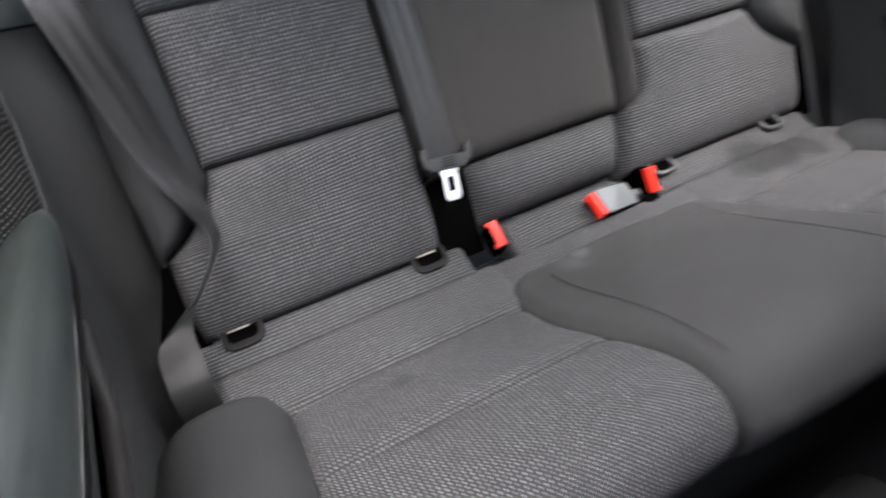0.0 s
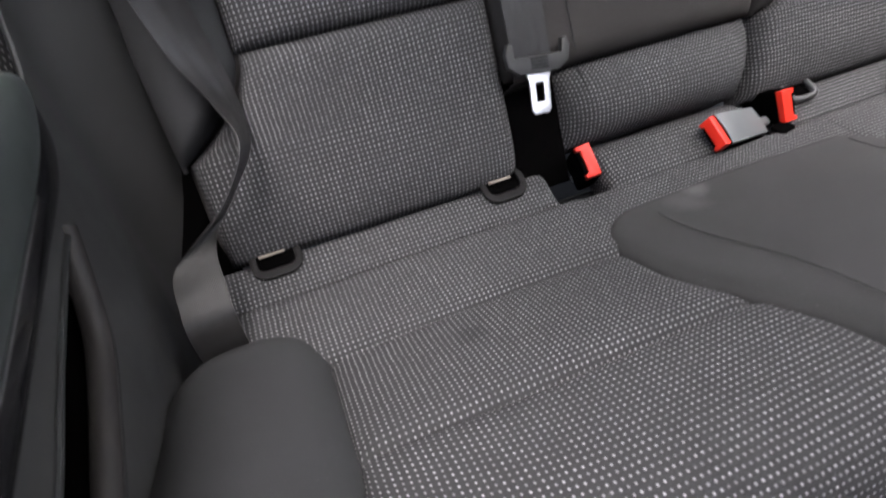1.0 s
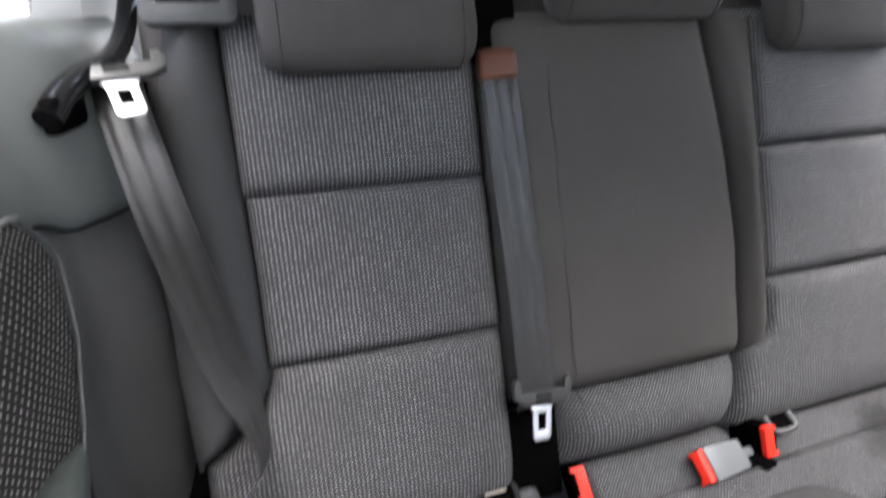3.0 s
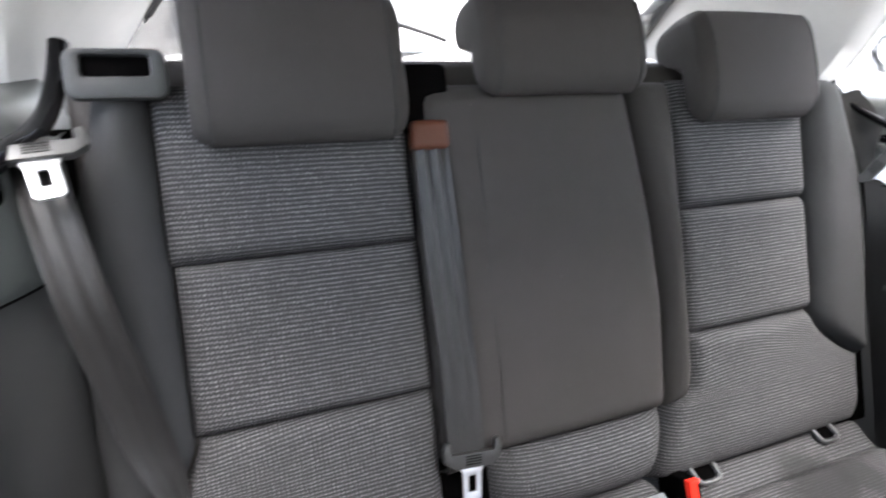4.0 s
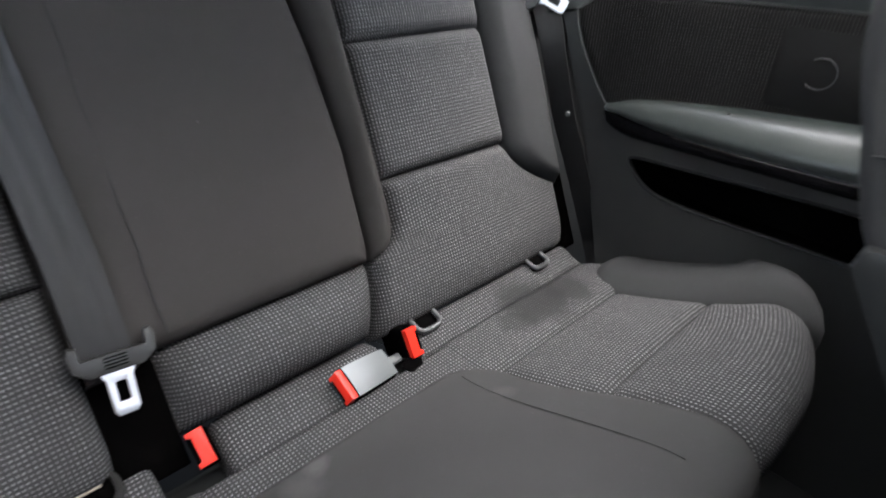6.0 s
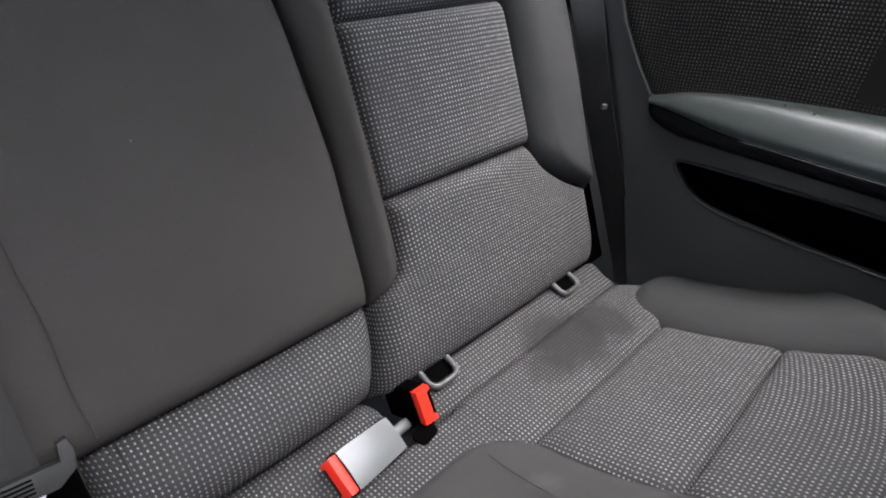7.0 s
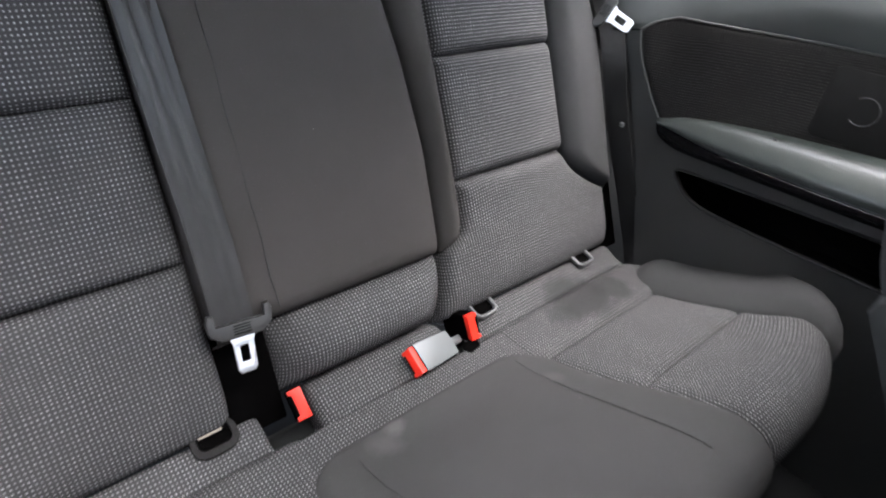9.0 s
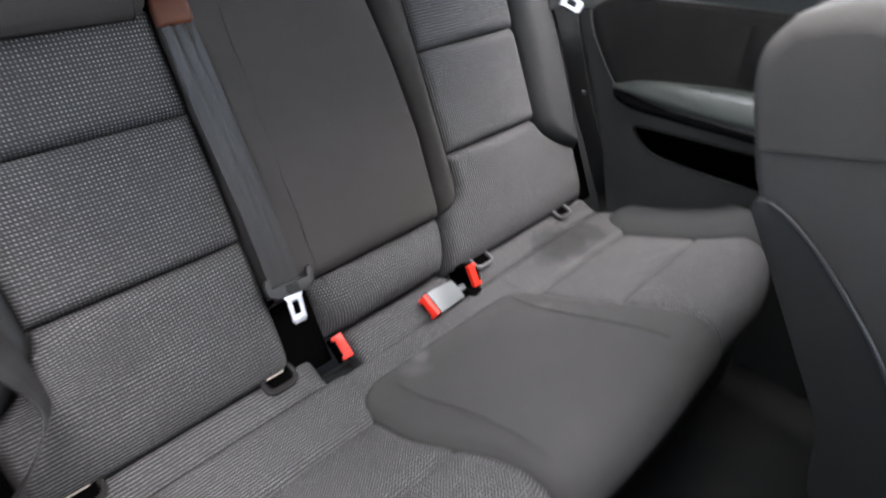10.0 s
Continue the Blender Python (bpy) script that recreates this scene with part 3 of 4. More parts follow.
def pillar(sg):
    """Rear roof pillar: from the rear edge of the side window to the edge of the rear window."""
    rows = []
    for k in np.linspace(0, 1, 14):
        a = Vector((side_x(sg, 0.0 + 0.13 * k ** 1.3), 0.375 - 0.215 * k, 0.83 + 0.34 * k))
        b = Vector((MIDDLE + sg * (0.60 - 0.20 * k), 0.84 - 0.46 * k, 0.83 + 0.29 * k))
        row = [Vector((a.x + sg * 0.05, a.y - 0.01, a.z))]
        for j in np.linspace(0, 1, 12):
            p = a.lerp(b, j)
            p.x += sg * 0.03 * math.sin(math.pi * j) - sg * 0.02 * roll(min(j, 1 - j), 0.2)
            row.append(p)
        row.append(Vector((b.x + sg * 0.06, b.y + 0.03, b.z)))
        rows.append(row)
    bm = grid(rows)
    ob = tagged(part("roof_pillar", bm, HEADLINER, None), "pale grey trim of the rear roof pillar", "pillar", "roof pillars", "structure")
    seal = [Vector((MIDDLE + sg * (0.592 - 0.20 * k), 0.84 - 0.46 * k, 0.835 + 0.29 * k)) for k in np.linspace(0, 1, 12)]
    part("rubber_seal", tube(seal, 0.008, 8), RUBBER, ob, "black rubber window seal")
    return ob


pillar(-1)
pillar(1)


def window(name, corners, label):
    rows = [[Vector(corners[0]).lerp(Vector(corners[1]), u).lerp(Vector(corners[3]).lerp(Vector(corners[2]), u), v) for u in np.linspace(0, 1, 6)] for v in np.linspace(0, 1, 6)]
    bm = grid(rows)
    bmesh.ops.solidify(bm, geom=bm.faces[:], thickness=0.004)
    ob = tagged(part(name, bm, GLASS, None), label, "window", kind="structure")
    ob.visible_shadow = False
    return ob


for number, sg in ((1, -1), (2, 1)):
    window("window_%d" % number, [(side_x(sg, -0.065), -0.80, 0.86), (side_x(sg, -0.055), 0.37, 0.835), (side_x(sg, 0.09), 0.24, 1.17), (side_x(sg, 0.09), -0.80, 1.19)], "clear rear side window")
window("window_3", [(MIDDLE - 0.62, 0.87, 0.80), (MIDDLE + 0.62, 0.87, 0.80), (MIDDLE + 0.42, 0.40, 1.12), (MIDDLE - 0.42, 0.40, 1.12)], "sloping rear window")

# Pane over the added roof opening, also out of view.
window("window_4", [(MIDDLE - 0.40, -1.0, 1.21), (MIDDLE + 0.50, -1.0, 1.21), (MIDDLE + 0.50, -0.30, 1.21), (MIDDLE - 0.40, -0.30, 1.21)], "added glass pane over an unseen roof opening for top light")

# shelf behind the seat
shelf = thing("parcel_shelf", "grey parcel shelf behind the rear seat", "shelf")
part("board", rounded_box((1.16, 0.52, 0.02), 0.006, pose(MIDDLE, 0.575, 0.790)), CARPET, shelf)
part("ledge", rounded_box((1.10, 0.03, 0.025), 0.006, pose(MIDDLE, 0.80, 0.805)), PLASTIC_AND_SHADE, shelf)
cord = spline([(-0.20, 0.70, 0.905), (-0.10, 0.72, 0.908), (0.0, 0.74, 0.885), (0.05, 0.76, 0.87)], 16)
tagged(part("cable", tube([tuple(p) for p in cord], 0.0055, 6), RUBBER, None), "thin black cable along the rear window", "cable")


# ---- rear bench ----
def gap_x(s):
    """The join between the two backrests."""
    return float(np.interp(s, (0.0, 0.02, 0.10, 0.28, 0.42, 0.60, 0.63), (0.143, 0.147, 0.168, 0.175, 0.166, 0.138, 0.132)))


def flare(s, sg):
    """The outer edge of the lower panel, which widens under the bolster."""
    k = min(1.0, max(0.0, (0.222 - s) / 0.1)) ** 1.9
    return sg * 0.500 + (sg * 0.098 + 0.012) * k


def stitch(name, pts, parent, radius=0.0008):
    return part(name, tube(pts, radius, 5), THREAD, parent)


def outer_panels(back, sg, inner):
    """The three fabric panels and the bolster of an outer place."""
    pillow("centre_panel", on_back, min(inner(0.5), sg * 0.507), max(inner(0.5), sg * 0.507), 0.421, 0.625, FABRIC, back, bulge=0.011, drop=0.015, r=0.020, label="dotted grey fabric panel", wave=0.001)
    pillow("centre_panel", on_back, min(inner(0.3), sg * 0.503), max(inner(0.3), sg * 0.503), 0.222, 0.421, FABRIC, back, bulge=0.012, drop=0.015, r=0.020, label="dotted grey fabric panel", wave=0.001)
    lo = (lambda s: flare(s, sg)) if sg < 0 else inner
    hi = inner if sg < 0 else (lambda s: flare(s, sg))
    pillow("centre_panel", on_back, lo, hi, -0.012, 0.222, FABRIC, back, bulge=0.016, drop=0.022, r=0.022, label="dotted grey fabric panel", nv=44, wave=0.001, under=0.034)

    def bolster_in(s):
        return abs(flare(s, sg)) + 0.004 + 0.006 * smooth(0.3, 0.6, s)

    def bolster_out(s):
        return 0.612 + 0.017 * sg - 0.032 * smooth(0.42, 0.63, s) + 0.008 * math.sin(math.pi * min(1, max(0, (s - 0.12) / 0.5)))

    # Added black filler: gives the gap beside the bolster its shade.
    part("gap_shade", rounded_box((0.075, 0.62, 0.03), 0.006, BACK @ Matrix.Translation((sg * 0.635 + MIDDLE, 0.28, -0.045 if sg > 0 else -0.060))), PLASTIC_AND_SHADE, back, "added black filler for the shaded gap behind the bolster")
    a, b = (lambda s: -bolster_out(s), lambda s: -bolster_in(s)) if sg < 0 else (bolster_in, bolster_out)
    pillow("bolster", on_back, a, b, 0.116, 0.622, CLOTH_SIDE, back, base=0.012, bulge=0.030, drop=0.014, r=0.035, label="smooth dark cloth side bolster", nv=44, wave=0.001)


big = thing("rear_backrest", "wide split rear backrest in dark cloth with dotted fabric panels", "backrest", "rear backrests")
part("shell", rounded_box((0.735, 0.10, 0.66), 0.03, Matrix.Translation(on_back(-0.225, 0.33, -0.058)) @ pose(0, 0, 0, -25)), CLOTH, big)
outer_panels(big, -1, lambda s: -0.211)
pillow("middle_panel", on_back, -0.2085, gap_x, 0.115, 0.622, CLOTH, big, base=0.012, bulge=0.025, drop=0.017, r=0.032, label="smooth dark cloth middle panel", nv=40, wave=0.0015)
pillow("lumbar_roll", on_back, -0.142, gap_x, 0.006, 0.117, FABRIC, big, base=0.012, bulge=0.032, drop=0.030, r=0.055, label="dotted fabric roll under the middle panel", wave=0.001)
stitch("stitching", [on_back(-0.110, s, -0.017 + 0.0475 * roll(s - 0.008, 0.055) * roll(0.120 - s, 0.055) * roll(0.032, 0.055)) for s in np.linspace(0.014, 0.112, 14)], big, 0.0008)
stitch("stitching", [on_back(-0.123 + 0.001 * math.sin(s * 60), s, 0.0265 + 0.006 * smooth(0.62, 0.5, s)) for s in np.linspace(0.135, 0.58, 30)], big)

small = thing("rear_backrest", "narrow split rear backrest in dark cloth with dotted fabric panels", "backrest", "rear backrests")
part("shell", rounded_box((0.40, 0.10, 0.66), 0.03, Matrix.Translation(on_back(0.385, 0.33, -0.058)) @ pose(0, 0, 0, -25)), CLOTH, small)


def small_inner(s):
    return float(np.interp(s, (-0.02, 0.02, 0.10, 0.116, 0.122, 0.130, 0.140, 0.155, 0.18, 0.6), (0.147, 0.153, 0.175, 0.182, 0.198, 0.209, 0.216, 0.221, 0.223, 0.223)))


outer_panels(small, 1, small_inner)
pillow("inner_edge", on_back, lambda s: gap_x(s) + 0.006, lambda s: max(gap_x(s) + 0.010, small_inner(s)), 0.113, 0.622, CLOTH, small, base=0.012, bulge=0.020, drop=0.016, r=0.026, label="smooth dark cloth edge", nu=16, nv=44)

# release handle on top of the wide backrest
handle = thing("release_handle", "black plastic backrest release handle with a recessed grip", "handle")
hm = BACK @ Matrix.Translation((-0.531, 0.628, 0.030))
part("bezel", prism(round_rect(0.096, 0.052, 0.012), 0.016, hm, 0.004, holes=[round_rect(0.064, 0.022, 0.004, cy=0.008)]), PLASTIC, handle)
# Black block gives the grip's hollow its shade.
part("recess_shade", rounded_box((0.066, 0.024, 0.010), 0.002, hm @ Matrix.Translation((0, 0.008, 0.001))), PLASTIC_AND_SHADE, handle)


def headrest(x, s, label, w=0.24, h=0.17):
    rest = thing("headrest", label, "headrest", "rear headrests")
    outline = spline([(0.060, 0.008), (0.069, 0.024), (0.0735, 0.055), (0.073, 0.09), (0.068, h - 0.035), (0.060, h - 0.012), (0.044, h), (0.005, h - 0.001), (-0.030, h - 0.012), (-0.042, h - 0.035), (-0.036, h - 0.060),
                      (-0.010, h - 0.072), (0.012, h - 0.095), (0.024, 0.018), (0.034, 0.001), (0.048, 0.000), (0.060, 0.008)], 64)[:-1]
    mid = Vector((0.034, h * 0.52))
    rows = []
    for k in np.linspace(0, math.pi, 41):
        u = -math.cos(k)
        d = (1 - abs(u)) * w / 2
        inset = 0.024 * (1 - roll(d + 0.0006, 0.032))
        row = []
        for a, b in outline:
            v = Vector((a, b)) - mid
            v *= max(0.2, (v.length - inset) / v.length)
            row.append(on_back(x + u * w / 2, s + mid.y + v.y, mid.x + v.x - 0.006 * u * u))
        rows.append(row)
    bm = grid(rows, close=True)
    n = len(outline)
    cap(bm, range(n - 1, -1, -1))
    cap(bm, range(40 * n, 41 * n))
    part("cushion", bm, CLOTH_HEAD, rest)
    for sg in (-1, 1):
        row = []
        for a, b in outline:
            v = Vector((a, b)) - mid
            v *= (v.length - 0.0005) / v.length
            row.append(on_back(x + sg * (w / 2 - 0.020), s + mid.y + v.y, mid.x + v.x - 0.0045))
        part("side_seam", tube(row, 0.0012, 5, True), THREAD, rest)
        part("post", tube([on_back(x + sg * 0.055, 0.60, -0.02), on_back(x + sg * 0.055, s + h - 0.05, -0.015)], 0.006, 10), CHROME, rest, "chrome headrest post")
    return rest


headrest(-0.344, 0.549, "broad black cloth headrest with a flat front", 0.246, 0.176)
headrest(0.015, 0.599, "black cloth middle headrest on short posts", 0.260, 0.142)
headrest(0.366, 0.553, "black cloth headrest over the narrow backrest", 0.252, 0.166)

# cushion
bench = thing("bench_cushion", "one-piece rear bench cushion in dotted fabric with a smooth middle pad", "seat cushion")
Y0, Y1 = at_depth(0.006), at_depth(-0.050)
SEAMS = {-1: (at_depth(-0.172), at_depth(-0.322)), 1: (at_depth(-0.157), at_depth(-0.310))}
base_rows = [[on_cushion(x, d, -0.030) for x in np.linspace(-0.62, 0.655, 30)] for d in np.linspace(0, LIP, 60)]
part("base", grid(base_rows), CARPET, bench, "dark cloth base of the cushion")
part("front_apron", rounded_box((1.26, 0.02, 0.30), 0.006, pose(MIDDLE, -0.43, 0.15)), CARPET, bench)


def strip_map(x, d, h):
    p = on_cushion(x, d, h)
    p.z += 0.014 * smooth(-0.045, 0.002, p.y)
    return p


def right_end(d):
    """The cushion's rear corner draws in beside the belt."""
    return 0.606 + 0.046 * smooth(at_depth(-0.045), at_depth(-0.115), d)


pillow("rear_strip", strip_map, -0.625, -0.182, Y0, Y1, FABRIC_SEAT, bench, 0.007, 0.004, 0.008, 0.012, wave=0.0015, ends=(0, 1, 1, 1))
pillow("rear_strip", strip_map, 0.188, right_end, Y0, Y1, FABRIC_SEAT, bench, 0.007, 0.004, 0.008, 0.012, wave=0.0015, ends=(1, 1, 1, 1))
pillow("middle_strip", strip_map, -0.112, 0.140, at_depth(0.026), at_depth(-0.062), FABRIC_SEAT, bench, 0.010, 0.010, 0.014, 0.018, wave=0.001)


def pad_left(d):
    y = d - at_depth(-0.105)
    k = min(1.0, max(0.0, y / 0.055))
    return -0.182 + 0.075 * (1 - math.sqrt(max(0, 1 - (1 - k) ** 2))) + 0.042 * smooth(0.13, 0.33, y)


def pad_right(d):
    y = d - at_depth(-0.105)
    k = min(1.0, max(0.0, y / 0.075))
    return 0.244 - 0.085 * (1 - math.sqrt(max(0, 1 - (1 - k) ** 2))) + 0.032 * smooth(0.12, 0.36, y)


pillow("rear_panel", on_cushion, -0.625, -0.150, Y1, SEAMS[-1][0], FABRIC_SEAT, bench, 0.007, 0.009, 0.009, 0.020, wave=0.001, ends=(0, 1, 1, 1))
pillow("rear_panel", on_cushion, 0.215, right_end, Y1, SEAMS[1][0], FABRIC_SEAT, bench, 0.007, 0.009, 0.009, 0.020, wave=0.001, ends=(1, 1, 1, 1))
pillow("middle_border", on_cushion, -0.165, 0.225, Y1 + 0.006, at_depth(-0.150), FABRIC_SEAT, bench, 0.0085, 0.004, 0.010, 0.012, wave=0.001, ends=(0, 0, 1, 1))
# No hole is cut; a black plate carries its shade.
part("buckle_hole_shade", prism(round_rect(0.030, 0.022, 0.007), 0.003, pose(0.160, -0.059, 0.2965, 2, 0, 12), 0.001), PLASTIC_AND_SHADE, bench, "black plate standing in for the shaded hole beside a buckle")


def widen(d):
    return 0.015 * smooth(at_depth(-0.34), at_depth(-0.435), d)


for sg, a, b in ((-1, lambda d: -0.514 - widen(d), lambda d: pad_left(d) + 0.003), (1, lambda d: pad_right(d) - 0.003, lambda d: 0.555 + widen(d))):
    pillow("seat_panel", on_cushion, a, b, SEAMS[sg][0], SEAMS[sg][1], FABRIC_SEAT, bench, 0.007, 0.011, 0.009, 0.020, "dotted grey fabric seat panel", wave=0.001)
    pillow("seat_panel", on_cushion, a, b, SEAMS[sg][1], LIP, FABRIC_SEAT, bench, 0.007, 0.011, 0.009, 0.020, "dotted grey fabric front panel", nv=44, wave=0.001)
pillow("middle_pad", on_cushion, pad_left, pad_right, at_depth(-0.103), LIP, CLOTH_PAD, bench, 0.010, 0.018, 0.012, 0.020, "smooth dark cloth middle pad", 36, 60, wave=0.0012)
stitch("stitching", [on_cushion(-0.112 + 0.004 * math.sin(d * 20), d, 0.0255) for d in np.linspace(at_depth(-0.15), at_depth(-0.43), 24)], bench, 0.0006)
stitch("stitching", [on_cushion(0.178 + 0.005 * math.sin(d * 14), d, 0.0258) for d in np.linspace(at_depth(-0.14), at_depth(-0.43), 24)], bench, 0.0006)


def side_bolster(sg):
    """The raised smooth bolster at an outer end of the cushion, with a round rear end."""
    d0, d1 = at_depth(-0.105 if sg < 0 else -0.082), LIP

    def edges(d):
        k = min(1.0, max(0.0, (d - d0) / 0.07))
        e = 1 - math.sqrt(max(0, 1 - (1 - k) ** 2))
        f = smooth(at_depth(-0.34), at_depth(-0.435), d) * 0.5
        inner = 0.512 + 0.055 * e + 0.03 * f
        outer = 0.672 - 0.075 * e - 0.075 * f
        return inner, max(inner + 0.004, outer)

    lo = (lambda d: -edges(d)[1]) if sg < 0 else (lambda d: edges(d)[0] + 0.038)
    hi = (lambda d: -edges(d)[0]) if sg < 0 else (lambda d: edges(d)[1] + 0.026)
    pillow("side_bolster", on_cushion, lo, hi, d0, d1, CLOTH_SIDE, bench, 0.010, 0.026, 0.014, 0.035, "raised smooth cloth side bolster", 24, 60, wave=0.001)


side_bolster(-1)
side_bolster(1)


# ---- small fittings of the bench ----
def anchor_guide(x, label, loop, size=1.0):
    """Child-seat anchor in the crease: a flush black surround, or a grey loop, with a steel bar, over a black plate
    that paints the hollow's shade.
    """
    guide = thing("anchor_guide", label, "seat anchor", "child seat anchors")
    m = Matrix.Translation((x, -0.009, 0.3125)) @ pose(0, 0, 0, 25) @ Matrix.Diagonal((size, size, 1, 1))
    if loop:
        ring = [(-0.030, 0.024), (-0.030, -0.008), (-0.026, -0.017), (-0.016, -0.022), (0.016, -0.022), (0.026, -0.017), (0.030, -0.008), (0.030, 0.024)]
        ring = spline([(a, b, 0.004 * smooth(0.02, -0.02, b)) for a, b in ring], 40)
        part("loop", tube([m @ Vector(p) for p in ring], 0.0044, 10), PLASTIC_LOOP, guide, "satin grey plastic loop")
        part("recess_shade", prism(round_rect(0.056, 0.044, 0.010), 0.002, m @ Matrix.Translation((0, 0.003, -0.0045))), PLASTIC_AND_SHADE, guide)
    else:
        part("flange", prism(round_rect(0.060, 0.044, 0.018), 0.0045, m @ Matrix.Translation((0, 0.002, -0.003)), 0.002, holes=[round_rect(0.043, 0.027, 0.008, cy=0.003)]), PLASTIC_COVER, guide)
        part("recess_shade", prism(round_rect(0.050, 0.034, 0.010), 0.002, m @ Matrix.Translation((0, 0.003, -0.0035))), PLASTIC_AND_SHADE, guide)
        part("inner_lip", tube([m @ Vector((a, b + 0.003, 0.0)) for a, b in round_rect(0.040, 0.024, 0.008)], 0.0016, 8, True), PLASTIC_AND_SHADE, guide)
        part("anchor_bar", tube([m @ Vector((-0.018, 0.009, 0.0015)), m @ Vector((0.012, 0.009, 0.0015))], 0.0016, 8), BRONZE, guide, "dull bronze anchor bar")
    return guide


for x in (-0.534, -0.242):
    anchor_guide(x, "black plastic child seat anchor surround in the seat crease", False)
anchor_guide(0.229, "grey plastic child seat anchor loop in the crease", True, 0.76)
anchor_guide(0.508, "small grey plastic child seat anchor loop in the crease", True, 0.70)


def axes(place, across, along_axis):
    """A pose whose z runs along along_axis and whose x lies near across."""
    z = Vector(along_axis).normalized()
    y = z.cross(Vector(across)).normalized()
    x = y.cross(z)
    m = Matrix((x, y, z)).transposed().to_4x4()
    m.translation = place
    return m


def buckle(m, label, material, slot=1, length=0.068):
    """A belt buckle along z: body, red button at its top with a slot to one side, stalk below."""
    ob = thing("belt_buckle", label, "seat belt buckle", "belt buckles")
    loose = material is PLASTIC_GREY
    part("body", rounded_box((0.0455 if loose else 0.047, 0.020 if loose else 0.022, length - 0.004 * loose), 0.0055, m @ Matrix.Translation((0, 0, -0.003 - length / 2)), 4), PLASTIC_AND_SHADE, ob)
    if loose:
        rows = []
        for k in np.linspace(0, 1, 9):
            half = 0.0228 - 0.0022 * k - 0.0015 * (1 - roll(min(k, 1 - k) + 0.01, 0.06))
            top = 0.0126 + 0.0016 * math.sin(math.pi * k)
            ring = [(half * u, top - 0.0018 * u * u) for u in np.linspace(-1, 1, 9)] + [(half, 0.006), (-half, 0.006)]
            rows.append([m @ Vector((a, b, -0.0045 - (length - 0.003) * k)) for a, b in ring])
        cover = grid(rows, close=True)
        cap(cover, range(10, -1, -1))
        cap(cover, range(88, 99))
        part("cover", cover, PLASTIC_GREY, ob, "shiny silver-grey cover")
        rim = [m @ Vector((a, b, -0.004)) for a, b in round_rect(0.047, 0.022, 0.006)]
        part("seam_line", tube(rim, 0.0007, 6, True), PLASTIC_AND_SHADE, ob)
    plate = [(-0.0215, -0.0097), (0.0215, -0.0097), (0.0215, 0.0097), (0.016, 0.0097), (0.0145, 0.0050), (-0.0145, 0.0050), (-0.016, 0.0097), (-0.0215, 0.0097)]
    if slot < 0:
        plate = [(x, -y) for x, y in plate]
    button = part("release_button", prism(plate, 0.014, m @ Matrix.Translation((0, 0, -0.007)), 0.0022), PLASTIC_RED, ob, "red release button")
    part("tongue_slot", rounded_box((0.029, 0.005, 0.011), 0.001, m @ Matrix.Translation((0, 0.0078 * slot, -0.0015))), PLASTIC_AND_SHADE, button)
    part("stalk", rounded_box((0.013, 0.010, 0.036), 0.0045, m @ Matrix.Translation((0, 0, -0.015 - length))), PLASTIC_GREY, ob)
    return ob


buckle(axes((-0.133, -0.027, 0.323), (0.02, -0.75, -0.62), (-0.25, -0.62, 0.74)), "black belt buckle with a red button in the seat crease", PLASTIC_AND_SHADE, -1)
buckle(axes((0.176, -0.040, 0.318), (0.0, -0.50, -0.86), (-0.05, -0.85, 0.50)), "black belt buckle with a red button turned on edge", PLASTIC_AND_SHADE, 1)
buckle(axes((0.046, -0.052, 0.320), (0.10, -0.85, -0.50), (-0.95, -0.16, 0.20)), "shiny grey belt buckle lying loose with a red button", PLASTIC_GREY, -1, 0.082)


def tongue(m, parent, wide=1.0):
    """Steel belt tongue with its black plastic grip; it points down along -y of m."""
    grip = [(-0.036, 0.012), (-0.033, 0.022), (-0.027, 0.020), (-0.026, 0.006), (0.026, 0.006), (0.027, 0.020), (0.033, 0.022), (0.036, 0.012),
            (0.034, -0.004), (0.022, -0.014), (-0.022, -0.014), (-0.034, -0.004)]
    grip = [(x * wide, y) for x, y in grip]
    g = part("grip", prism(grip, 0.010, m @ Matrix.Translation((0, 0, -0.002)), 0.0028), PLASTIC_TRIM, parent, "dark grey plastic grip")
    for k in range(4):
        part("rib", rounded_box((0.022, 0.0012, 0.0016), 0.0004, m @ Matrix.Translation((0, -0.008 + 0.0035 * k, 0.0083)), 1), PLASTIC_AND_SHADE, g)
    plate = [(-0.017, -0.013), (0.017, -0.013), (0.013, -0.022), (0.0125, -0.056), (0.009, -0.061), (-0.009, -0.061), (-0.0125, -0.056), (-0.013, -0.022)]
    part("tongue", prism(plate, 0.003, m, 0.0006, holes=[round_rect(0.011, 0.022, 0.002, 3, 0, -0.036)]), STEEL, parent, "bright steel belt tongue")


def seat_belt(label):
    return thing("seat_belt", label, "seat belt", "seat belts")


# middle belt, hanging flat from its outlet
belt = seat_belt("dark grey middle seat belt hanging flat down the backrest")
part("webbing", ribbon([(on_back(-0.187, 0.575, 0.010), (1, 0, 0)), (on_back(-0.189, 0.535, 0.026), (1, 0, 0)), (on_back(-0.188, 0.40, 0.034), (1, 0, 0)),
                        (on_back(-0.184, 0.25, 0.036), (1, 0, 0)), (on_back(-0.186, 0.13, 0.038), (1, 0, 0)), (on_back(-0.184, 0.112, 0.016), (1, 0, 0)), (on_back(-0.184, 0.09, -0.012), (1, 0, 0)),
                        (on_back(-0.182, -0.03, -0.020), (1, 0, 0))], 0.050, 0.0016, 60, 0.001, 0.0034, 0.08), WEBBING, belt)
